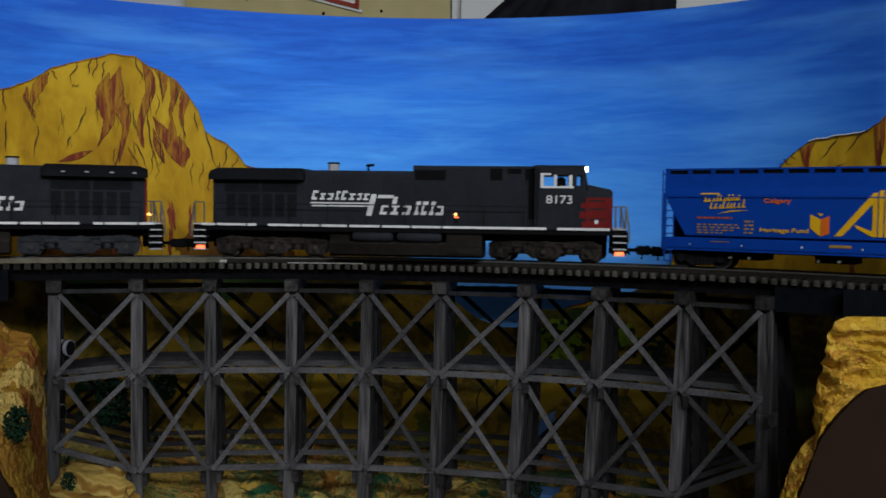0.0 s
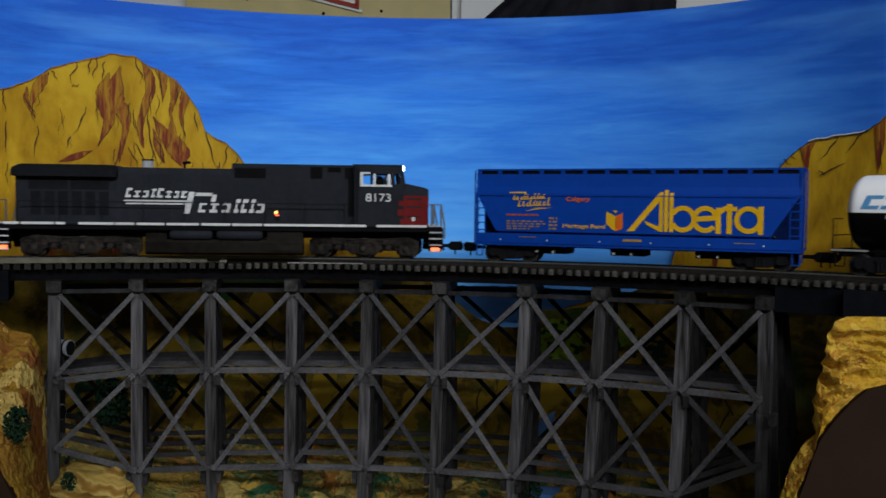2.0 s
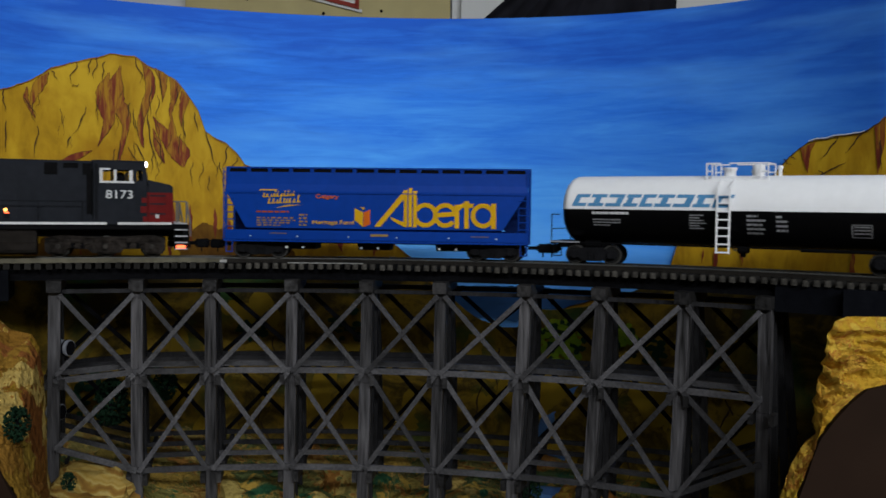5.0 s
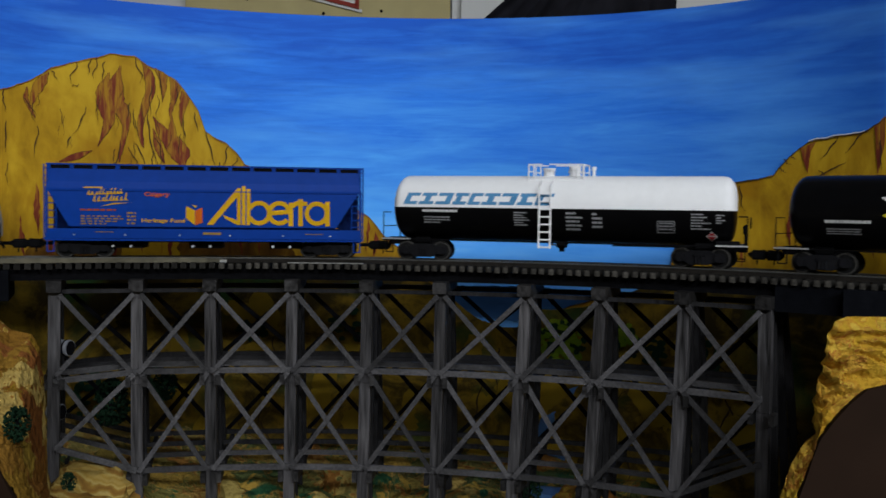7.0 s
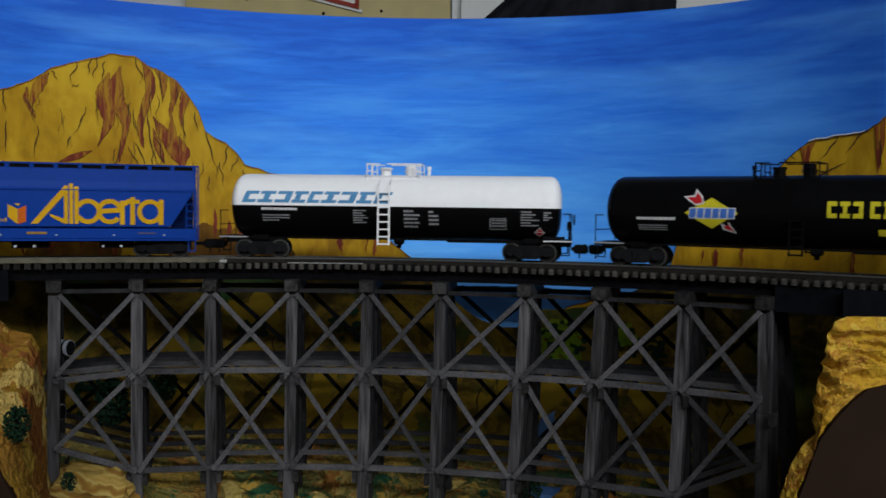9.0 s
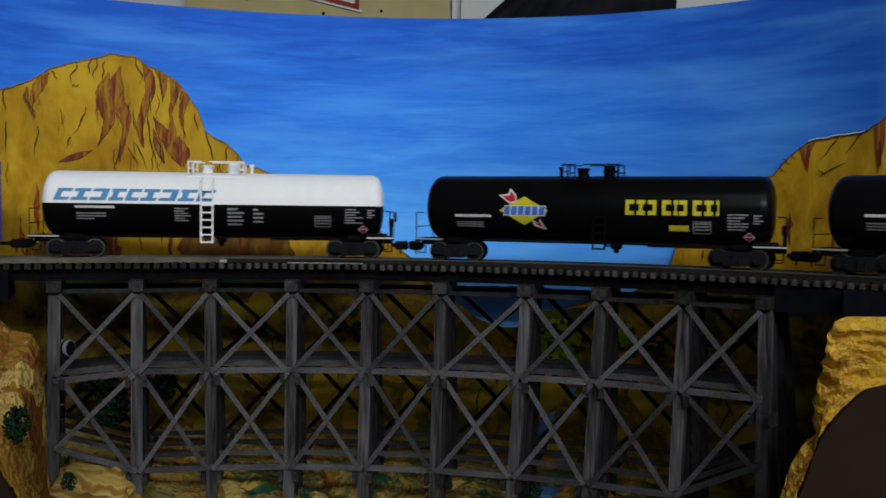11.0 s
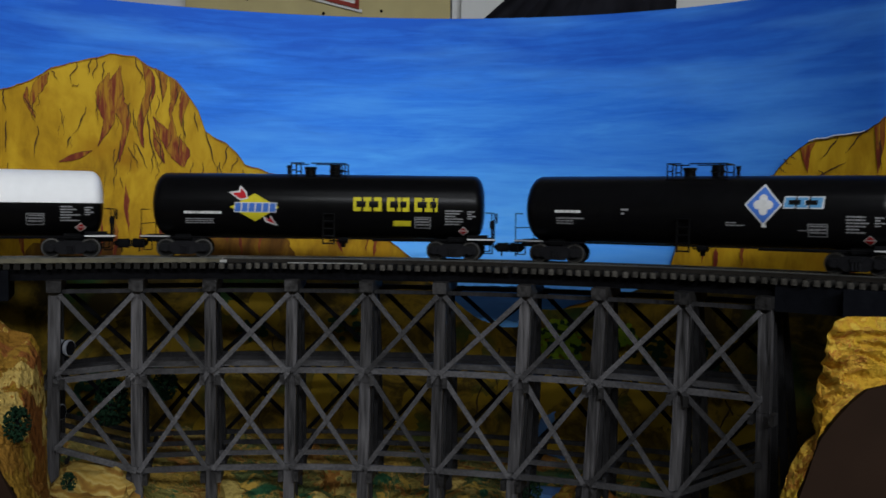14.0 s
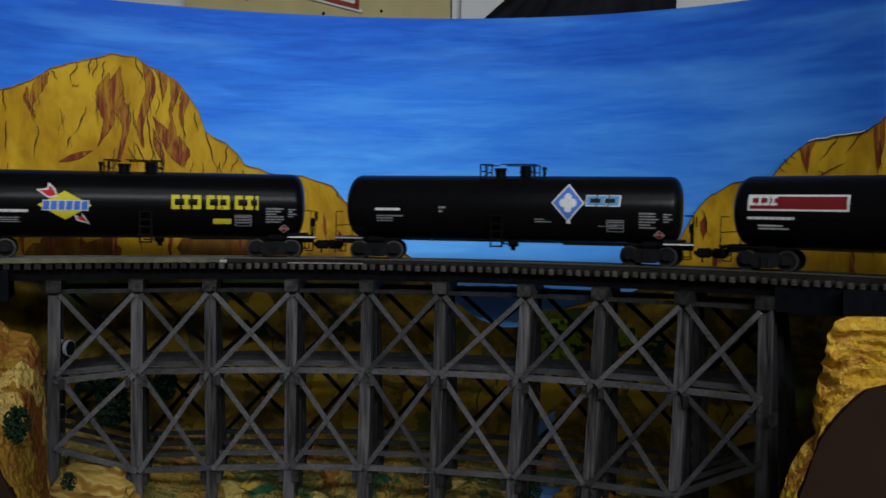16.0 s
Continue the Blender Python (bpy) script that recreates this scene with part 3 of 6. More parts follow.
def brushed(spine, seed, extra=0.0):
    """The outline of a brush stroke: a spine of (place, height, width), smoothed, with frayed edges."""
    left, right = [], []
    k = np.linspace(0, len(spine) - 1, 6 * len(spine))
    xs, zs, ws = (np.interp(k, range(len(spine)), [p[j] for p in spine]) for j in range(3))
    soft = np.array([0.25, 0.5, 0.25])
    for _ in range(3):
        for row in (xs, zs, ws):
            row[1:-1] = np.convolve(row, soft, "valid")
    for i in range(len(k)):
        j, m = min(i + 1, len(k) - 1), max(i - 1, 0)
        side = Vector((zs[m] - zs[j], xs[j] - xs[m])).normalized()
        p = Vector((xs[i], zs[i]))
        for way, edge in ((1, left), (-1, right)):
            w = ws[i] / 2 * min(1, 0.15 + i / 6, 0.15 + (len(k) - 1 - i) / 6) * (1 + 0.35 * noise.noise((zs[i] * 0.35, seed, way * 2))) + extra * (0.6 + 0.8 * abs(noise.noise((zs[i] * 0.2, seed, way * 5)))) + 0.25 * noise.noise((zs[i] * 1.3, seed, way * 3))
            edge.append(tuple(p + side * way * max(0.12, w)))
    return left + right[::-1]


for i, spine in enumerate(BRUSHED_A):
    on_board("dark_edge", brushed(spine, i, 0.28), STREAK_DARK, cliff_a, 0.0028)
    on_board("red_streak", brushed(spine, i), STREAK_RED, cliff_a, 0.0030)
for i, shape in enumerate(REDS_B):
    on_board("red_streak", ragged(shape, i + 20, 0.6), STREAK_RED, cliff_b, 0.0030)
BROWN = painted("painted_brown_wash", [(0.0, (0.07, 0.028, 0.006)), (0.5, (0.13, 0.060, 0.008)), (1.0, (0.22, 0.12, 0.010))], 2.6, 4.0, 0.5, (30, 10))
for i, shape in enumerate(([(120, -16), (124, 6), (134, 17), (150, 12), (166, 16), (182, 6), (190, -16)], [(40, -16), (44, 2), (58, 12), (74, 4), (88, 10), (96, -16)])):
    on_board("brown_wash", ragged(shape, i + 90, 3.0), BROWN, cliff_a, 0.0027, "brown painted wash at the cliff foot")
rng = random.Random(11)
for i in range(26):
    s, z = rng.uniform(40, 236), rng.uniform(0, 26)
    z = min(z, sky_a(s / 1000) * 1000 - 14)
    h, w = rng.uniform(12, 34), rng.uniform(0.7, 2.0)
    on_board("red_streak", ragged([(s, z + h * 0.5), (s + w, z + h * 0.2), (s + w * 0.4 + rng.uniform(-2, 2), z - h * 0.5), (s - w * 0.6, z)], i + 40, 1.2), STREAK_RED, cliff_a, 0.0030)
for i in range(7):
    s, z = rng.uniform(410, 540), rng.uniform(-6, 22)
    h, w = rng.uniform(8, 20), rng.uniform(1.0, 2.5)
    on_board("red_streak", ragged([(s, z + h * 0.5), (s + w, z + h * 0.2), (s + w * 0.4, z - h * 0.5), (s - w * 0.6, z)], i + 70, 1.5), STREAK_RED, cliff_b, 0.0030)


def crack(a, b, c, d, width, parent, seed):
    """A thin brushed line from (a, b) to (c, d) that wavers and tapers."""
    n, left, right = 9, [], []
    p, q = Vector((a, b)), Vector((c, d))
    side = (q - p).orthogonal().normalized()
    for i in range(n + 1):
        t = i / n
        m = p + (q - p) * t + side * (2.2 * noise.noise((t * 2.3, seed, 0)) + 0.5 * noise.noise((t * 9, seed, 3)))
        w = width * (0.25 + math.sin(math.pi * min(1, t + 0.12)) ** 0.7 * (0.7 + 0.5 * noise.noise((t * 6, seed, 7))))
        left.append(tuple(m + side * w / 2))
        right.append(tuple(m - side * w / 2))
    on_board("dark_crack", left + right[::-1], STREAK_DARK, parent, 0.0034)


LINES_A = [(69, 120, 66, 106), (76, 123, 76, 112), (80, 124, 78, 110), (67, 104, 71, 106), (43, 95, 49, 85), (33, 99, 32, 85), (33, 80, 33, 61), (49, 78, 47, 58), (74, 92, 67, 73),
           (65, 73, 64, 65), (100, 126, 103, 109), (112, 119, 115, 99), (96, 67, 101, 53), (100, 70, 106, 53), (106, 85, 111, 53), (110, 74, 115, 57), (131, 92, 133, 79)]
LINES_C = [(137, 79, 143, 54), (149, 70, 147, 54), (154, 62, 151, 52), (157, 54, 161, 45), (173, 51, 175, 43), (208, 42, 210, 34), (92, 69, 88, 49), (84, 122, 82, 108), (109, 108, 107, 88), (122, 109, 121, 96), (97, 96, 95, 84), (56, 113, 60, 108)]
LINES_B = [(481, 72, 472, 59), (493, 74, 485, 63), (472, 51, 486, 57), (454, 61, 457, 57), (451, 55, 455, 53), (457, 63, 460, 60), (472, 54, 475, 50), (502, 69, 503, 53), (430, 45, 434, 30), (412, 30, 416, 14)]
for i, row in enumerate(LINES_A + LINES_C):
    crack(*row, 0.65, cliff_a, i * 1.7)
for i, row in enumerate(LINES_B):
    crack(*row, 0.8, cliff_b, i * 2.3 + 50)
for i in range(60):
    s = rng.uniform(-20, 210)
    z = rng.uniform(45, 110)
    if z < sky_a(s / 1000) * 1000 - 8:
        crack(s, z, s + rng.uniform(-3, 2), z - rng.uniform(6, 18), rng.uniform(0.2, 0.5), cliff_a, i * 3.1 + 100)
for i, (sky, s0, s1, own) in enumerate(((sky_a, 0.0, 0.3, cliff_a), (sky_b, 0.33, 0.56, cliff_b))):
    bm = sheet(bmesh.new(), s0, s1, lambda s: sky(s) - 0.0004 - 0.0006 * max(0, noise.noise((s * 60, 3, 0)) + 0.3), sky, 0.0031, 0.0004, 160, 1)
    part("painted_outline", bm, STREAK_RED if i == 0 else STREAK_DARK, own, "dark brown painted outline along the skyline")
PAPER = mat("raw_paper_edge", (0.6, 0.6, 0.58), 0.7, 0, 0.05, 100)
part("paper_edge", sheet(bmesh.new(), 0.466, 0.494, lambda s: sky_b(s), lambda s: sky_b(s) + 0.0006, 0.0031, 0.0004, 20, 1), PAPER, cliff_b, "white raw edge of the cut-out")

# ---- the canyon behind the trestle: darker rock paint holding some deck shade, with foliage ----
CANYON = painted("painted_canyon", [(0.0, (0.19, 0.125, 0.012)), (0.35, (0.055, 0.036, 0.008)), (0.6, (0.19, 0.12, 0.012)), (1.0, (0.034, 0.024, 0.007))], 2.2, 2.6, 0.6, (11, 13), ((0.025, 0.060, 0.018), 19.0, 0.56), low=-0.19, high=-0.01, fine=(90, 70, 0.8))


def canyon_top(s):
    return float(np.interp(s, [0.0, 0.250, 0.262, 0.275, 0.288, 0.300, 0.315, 0.322, 0.338, 0.353, 0.366, 0.377, 0.388, 0.6], [-0.0165, -0.0165, -0.023, -0.034, -0.046, -0.052, -0.052, -0.039, -0.038, -0.034, -0.028, -0.023, -0.0165, -0.0165])) + 0.001 * noise.noise((s * 150, 1, 1))


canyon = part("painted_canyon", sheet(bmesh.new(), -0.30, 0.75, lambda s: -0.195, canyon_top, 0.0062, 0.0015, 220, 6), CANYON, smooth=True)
tagged(canyon, "dark ochre painted canyon wall behind the trestle, deck shade in its tone", "painted canyon", kind="structure")
CANYON_LIGHT = painted("painted_canyon_light", [(0.0, (0.20, 0.13, 0.010)), (1.0, (0.40, 0.25, 0.016))], 1.5, 4.0, 0.6, (12, 12))
GREEN_A = painted("painted_green", [(0.0, (0.008, 0.028, 0.014)), (1.0, (0.025, 0.05, 0.012))], 1.5, 8.0, 0.6, (20, 20))
GREEN_B = painted("painted_yellow_green", [(0.0, (0.12, 0.20, 0.010)), (1.0, (0.42, 0.48, 0.03))], 1.5, 8.0, 0.6, (20, 20))
RIVER = painted("painted_river", [(0.0, (0.06, 0.14, 0.32)), (1.0, (0.14, 0.27, 0.52))], 1.6, 6.0, 0.35, (20, 10))


def dab(s, z, w, h, seed):
    return [(s + w * math.cos(a) * (1 + 0.35 * noise.noise((math.cos(a), math.sin(a), seed))), z + h * math.sin(a) * (1 + 0.35 * noise.noise((math.cos(a) * 1.5, math.sin(a) * 1.5, seed + 4)))) for a in (2 * math.pi * i / 12 for i in range(12))]


layer = 0.0066
for i in range(70):
    s, z = rng.uniform(50, 520), rng.uniform(-150, -40)
    if z / 1000 < canyon_top(s / 1000) - 0.012:
        on_board("rock_dab", ragged(dab(s, z, rng.uniform(3, 8), rng.uniform(4, 13), i * 1.3), i, 3.0), CANYON_LIGHT, canyon, layer + i * 0.00001)
for i in range(30):
    a = rng.uniform(60, 500), rng.uniform(-140, -50)
    crack(a[0], a[1], a[0] + rng.uniform(-12, 12), a[1] - rng.uniform(8, 26), rng.uniform(0.5, 1.1), canyon, i * 2.9 + 300)
for ob in [o for o in canyon.children if o.name.startswith("dark_crack")]:
    ob.data.transform(Matrix.Translation((0, -0.0042, 0)))
for s, z, r, n, m in ((338, -60, 13, 80, GREEN_B), (372, -51, 7, 26, GREEN_B), (80, -96, 14, 22, GREEN_A), (113, -88, 9, 14, GREEN_A), (163, -59, 8, 12, GREEN_A), (217, -52, 10, 14, GREEN_A), (386, -62, 9, 16, GREEN_A), (419, -60, 7, 12, GREEN_A)):
    for i in range(n):
        a, d = rng.uniform(0, 6.28), r * math.sqrt(rng.random())
        on_board("foliage_dab", dab(s + d * math.cos(a), z + d * 1.2 * math.sin(a), rng.uniform(1.2, 3.4), rng.uniform(1.2, 3.6), i + s), m if rng.random() < 0.55 else GREEN_A, canyon, layer + 0.003 + i * 0.00002)
# Dark patch painted on the sky for the shade below the deck.
SHADE_PATCH = painted("painted_shade_patch", [(0.0, (0.045, 0.13, 0.30)), (0.5, (0.022, 0.065, 0.16)), (1.0, (0.014, 0.040, 0.10))], 1.2, 4.0, 0.6, (8, 30), low=-0.055, high=-0.025)
on_board("far_hill", ragged([(262, -24), (280, -25), (300, -24), (322, -24), (345, -25), (362, -25), (362, -44), (338, -44), (322, -46), (311, -48), (296, -47), (280, -45), (268, -40)], 5, 1.0), SHADE_PATCH, board, 0.0012, "dark blue patch at the canyon mouth, deck shade painted on")
for i, shape in enumerate(([(326, -113), (335, -107), (333, -122), (326, -133), (324, -122)], [(341, -92), (347, -88), (344, -97)], [(324, -137), (340, -135), (344, -158), (337, -168), (321, -170)])):
    on_board("river", ragged(shape, i + 3, 1.4), RIVER, canyon, layer + 0.0012, "painted blue stream" if i == 0 else "")

# ---- terrain ----


def terrain_z(x, y):
    """Canyon floor: low in the middle, rising to the sides and towards the backdrop."""
    z = -0.152 + 0.10 * max(0, -0.10 - x) * 2.4 + 0.5 * max(0, x - 0.17) ** 1.3
    z += 0.13 * max(0, y - 0.555) if x < 0.1 else 0.06 * max(0, y - 0.55)
    z += 0.006 * noise.fractal((x * 22, y * 22, 0), 0.7, 2.1, 4) + 0.004 * abs(noise.noise((x * 60, y * 60, 2)))
    return min(z, -0.088)


def ground_sheet():
    bm = bmesh.new()
    nx, ny = 150, 56
    grid = [[None] * (ny + 1) for _ in range(nx + 1)]
    for i in range(nx + 1):
        s = -0.08 + 0.66 * i / nx
        for j in range(ny + 1):
            p = off(s, 0.045 + (behind(s) + 0.004 - 0.045) * j / ny)
            grid[i][j] = bm.verts.new((p.x, p.y, terrain_z(p.x, p.y)))
    for i in range(nx):
        for j in range(ny):
            bm.faces.new((grid[i][j], grid[i + 1][j], grid[i + 1][j + 1], grid[i][j + 1]))
    rim = [grid[i][0] for i in range(nx + 1)] + [grid[nx][j] for j in range(1, ny + 1)] + [grid[i][ny] for i in range(nx - 1, -1, -1)] + [grid[0][j] for j in range(ny - 1, 0, -1)]
    low = [bm.verts.new((v.co.x, v.co.y, -0.205)) for v in rim]
    n = len(rim)
    for i in range(n):
        bm.faces.new((rim[i], rim[(i + 1) % n], low[(i + 1) % n], low[i]))
    bm.faces.new(low)
    return bm


tagged(part("ground", ground_sheet(), ROCK_GREEN, smooth=True), "rough ochre and green painted plaster canyon floor", "ground", kind="structure")


def boulder(name, at, size, seed, material, label, turn=0.0, rough=0.35, tilt=0.0):
    bm = bmesh.new()
    bmesh.ops.create_icosphere(bm, subdivisions=4, radius=1.0)
    for v in bm.verts:
        p = v.co.copy()
        k = 1 + rough * noise.fractal(p * 1.3 + Vector((seed, 0, 0)), 0.8, 2.2, 5) + 0.16 * abs(noise.noise(p * 3.2 + Vector((0, seed, 0)))) - 0.10 * abs(noise.noise((p.x * 1.2, p.y * 1.2, p.z * 5 + seed)))
        v.co = Vector((p.x * size[0], p.y * size[1], p.z * size[2])) * k
    ob = part(name, bm, material, None, smooth=True)
    ob.matrix_basis = pose(*at, 0, tilt, turn)
    return tagged(ob, label, "rock", "canyon rocks")


boulder("rock", (-0.187, 0.452, -0.1345), (0.031, 0.018, 0.022), 4.7, ROCK_BANDED, "pale ochre plaster rock at the trestle foot")
boulder("rock", (-0.194, 0.512, -0.136), (0.026, 0.02, 0.022), 5, ROCK_BANDED, "pale banded plaster rock beneath the trestle", rough=0.2, tilt=14)
boulder("rock", (-0.118, 0.560, -0.158), (0.034, 0.03, 0.022), 8, ROCK_GREEN, "mossy ochre plaster rock on the canyon floor")
boulder("rock", (-0.050, 0.590, -0.160), (0.034, 0.03, 0.022), 12, ROCK_GREEN, "olive ochre plaster rock on the canyon floor")
boulder("rock", (0.020, 0.585, -0.164), (0.030, 0.03, 0.020), 15, ROCK_GREEN, "mossy ochre plaster rock on the canyon floor")
boulder("rock", (0.085, 0.560, -0.162), (0.024, 0.03, 0.022), 18, ROCK, "orange ochre plaster rock by the stream")
boulder("rock", (0.160, 0.500, -0.158), (0.030, 0.03, 0.026), 22, ROCK_GREEN, "olive ochre plaster rock on the canyon floor")
stream = part("stream", sheet(bmesh.new(), 0.318, 0.346, lambda s: -0.199, lambda s: -0.1475, 0.062, 0.055, 8, 1), RIVER)
tagged(stream, "blue painted stream on the canyon floor", "water", kind="structure")


def cliff_strip(name, label, front, back, y0, y1, seed, material, bulge, ribs, ledges=(), fine=1.0):
    """A plaster cliff between the cut edge of the fascia and the skyline behind it."""
    nu, nv = 260, 60
    fx, fz = np.array([a for a, b in front]) / 1000, np.array([b for a, b in front]) / 1000
    bx, bz = np.array([a for a, b in back]) / 1000, np.array([b for a, b in back]) / 1000
    ft, bt = np.linspace(0, 1, len(fx)), np.linspace(0, 1, len(bx))
    bm = bmesh.new()
    rows = []
    for i in range(nu + 1):
        t = i / nu
        a = Vector((np.interp(t, ft, fx), y0, np.interp(t, ft, fz)))
        b = Vector((np.interp(t, bt, bx), y1, np.interp(t, bt, bz)))
        row = []
        for j in range(nv + 1):
            k = j / nv
            p = a.lerp(b, k)
            swell = bulge * math.sin(math.pi * k) * (0.6 + noise.noise((t * 3, k * 2, seed)))
            edge = 0.35 + 0.65 * math.sin(math.pi * min(1, k + 0.12))
            rough = ribs * edge * (0.7 * noise.fractal((p.x * 45, p.z * 95, seed + k), 0.6, 2.2, 6) - 0.9 * max(0, 0.22 - abs(noise.noise((p.x * 30 + k * 2, p.z * 110, seed + 3)))) * 4)
            rough *= fine
            if fine < 1:
                rough += 0.013 * edge * (noise.cell_vector((p.x * 55 + 0.6 * noise.noise((p.x * 90, p.z * 90, seed)), p.z * 55 + k, seed)).x - 0.5) * 0.5
            for z0, k0, k1, deep in ledges:
                d = (p.z - z0 + 0.22 * (k1 - k) * 0.02 + 0.0015 * noise.noise((k * 5, z0 * 900, seed))) / 0.0013
                reach = max(0.0, min(1.0, (k - k0) * 6, (k1 - k) * 6 + 0.6))
                rough += reach * deep * (0.55 * math.exp(-((d - 1.8) / 1.5) ** 2) - math.exp(-d * d))
            row.append(bm.verts.new(p + Vector((0, -1, 0.35)) * (swell + rough)))
        tail = row[-1].co
        row.append(bm.verts.new((tail.x * 1.095, y1 + 0.03, tail.z - 0.004)))
        rows.append(row)
    for r, q in zip(rows, rows[1:]):
        for j in range(nv + 1):
            bm.faces.new((r[j], r[j + 1], q[j + 1], q[j]))
    ob = part(name, bm, material, None, smooth=True)
    return tagged(ob, label, "rock cliff")


FRONT_R = [(196, -36), (177, -38), (169, -40), (162, -46), (156, -53), (151, -60), (148, -68), (146, -75), (143, -84), (134, -108)]
BACK_R = [(194.3, -10.8), (179.8, -11.7), (164.2, -11.7), (159.4, -13.7), (156.4, -20.5), (155.5, -30.2), (152.5, -41.9), (151.6, -55.5), (152.5, -60.3), (146.7, -66.2), (142.8, -73.9), (138.9, -86.6), (130.2, -107.9)]
cliff_strip("rock_cliff", "orange ochre plaster cliff with cracked ledges beside the trestle", FRONT_R, BACK_R, 0.37, 0.377, 2.0, ROCK, 0.003, 0.0048, ((-0.0190, 0.5, 1.0, 0.0040), (-0.0300, 0.35, 1.0, 0.0060), (-0.0370, 0.3, 0.95, 0.0055), (-0.0455, 0.3, 1.0, 0.0040), (-0.0530, 0.2, 0.9, 0.0035), (-0.0625, 0.3, 1.0, 0.0040)))
FRONT_L = [(-205, -54), (-191, -71), (-186, -81), (-181, -91), (-175, -101), (-160, -121)]
BACK_L = [(-245, -10), (-224, -23), (-213, -33), (-203, -35), (-199, -42), (-197, -65), (-196, -90), (-194, -112), (-170, -126)]
cliff_strip("rock_cliff", "pale and rust painted plaster cliff with shrubs", FRONT_L, BACK_L, 0.39, 0.46, 7.0, ROCK_CLIFF, 0.003, 0.0065, fine=0.5)


def fascia(name, front, y, far_x, label):
    """A fascia board whose inner edge follows the canyon mouth."""
    pts = [(a / 1000, b / 1000) for a, b in front]
    outline = pts + [(pts[-1][0], -0.30), (far_x, -0.30), (far_x, pts[0][1])]
    return tagged(part(name, prism(bmesh.new(), outline, "y", y - 0.0025, y - 0.0003), FASCIA), label, "fascia board", kind="structure")


fascia("fascia", FRONT_R, 0.37, 0.42, "dark brown painted fascia board with curved edge")
fascia("fascia", FRONT_L, 0.39, -0.42, "dark brown painted fascia board with curved edge")
sill = part("fascia", box(bmesh.new(), -0.16, 0.134, 0.364, 0.389, -0.30, -0.205), FASCIA)
tagged(sill, "dark brown painted fascia board below the canyon", "fascia board", kind="structure")


def shrub(at, size, seed, material, label):
    """A foam shrub: many small crumbs round a few twigs."""
    ob = thing("shrub", label, "shrub", "foam shrubs", pose(*at))
    r = random.Random(seed)
    bm = bmesh.new()
    for i in range(4):
        tube(bm, (0, 0, -size * 0.9), (r.uniform(-1, 1) * size * 0.4, r.uniform(-1, 1) * size * 0.4, size * 0.5), 0.0007, 5, 0.0003)
    part("twig", bm, STRINGER, ob)
    bm = bmesh.new()
    for i in range(420):
        d = Vector((r.gauss(0, 1), r.gauss(0, 1), r.gauss(0, 1.5))).normalized() * size * (0.45 + 0.6 * r.random() ** 0.5)
        d.z *= 1.35
        m = Matrix.Translation(d) @ Euler((r.random() * 6, r.random() * 6, 0)).to_matrix().to_4x4() @ Matrix.Diagonal((*[size * r.uniform(0.05, 0.15) for _ in range(3)], 1))
        bmesh.ops.create_icosphere(bm, subdivisions=1, radius=1.0, matrix=m)
    part("crumb_foliage", bm, material, ob)
    return ob


shrub((-0.1850, 0.404, -0.0665), 0.0056, 1, LEAF, "dark green foam shrub on the cliff")
shrub((-0.186, 0.462, -0.1095), 0.0036, 2, LEAF, "dark green foam shrub at the post foot")
shrub((-0.192, 0.540, -0.086), 0.010, 3, LEAF, "deep green foam bush behind the trestle")
shrub((-0.168, 0.565, -0.080), 0.0070, 4, LEAF, "deep green foam bush behind the trestle")
shrub((0.055, 0.575, -0.147), 0.008, 5, LEAF, "dark green foam shrub by the stream")

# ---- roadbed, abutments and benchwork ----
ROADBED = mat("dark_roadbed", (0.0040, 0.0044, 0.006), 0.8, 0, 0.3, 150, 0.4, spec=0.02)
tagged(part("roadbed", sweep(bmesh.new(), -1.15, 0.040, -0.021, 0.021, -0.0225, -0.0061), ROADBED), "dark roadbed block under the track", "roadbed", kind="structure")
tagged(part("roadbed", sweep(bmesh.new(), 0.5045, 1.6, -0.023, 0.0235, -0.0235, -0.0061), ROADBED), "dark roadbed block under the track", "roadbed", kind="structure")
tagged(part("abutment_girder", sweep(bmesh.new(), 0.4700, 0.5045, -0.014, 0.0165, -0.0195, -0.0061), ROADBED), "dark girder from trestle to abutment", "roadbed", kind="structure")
EARTH = mat("dark_plaster", (0.10, 0.07, 0.03), 0.9, 0, 0.3, 60, 0.6)
tagged(part("embankment", sweep(bmesh.new(), -1.15, -0.09, -0.05, 0.035, -0.2005, -0.0226), EARTH), "plaster embankment under the roadbed", "embankment", kind="structure")
tagged(part("embankment", sweep(bmesh.new(), 0.62, 1.6, -0.05, 0.03, -0.2005, -0.0236), EARTH), "plaster embankment under the roadbed", "embankment", kind="structure")
tagged(part("abutment", sweep(bmesh.new(), 0.515, 0.62, -0.03, 0.016, -0.2005, -0.0236), EARTH), "plaster abutment under the roadbed", "embankment", kind="structure")
table = thing("layout_table", "plain timber layout table carrying the scenery", "table")
part("tabletop", sweep(bmesh.new(), -1.15, 1.6, -0.13, 0.065, -0.24, -0.2055), STRINGER, table)
for s in (-1.1, -0.5, 0.0, 0.25, 0.5, 1.0, 1.55):
    for v in (-0.12, 0.055):
        p = off(s, v)
        part("leg", box(bmesh.new(), p.x - 0.02, p.x + 0.02, p.y - 0.02, p.y + 0.02, -1.1, -0.24), STRINGER, table)

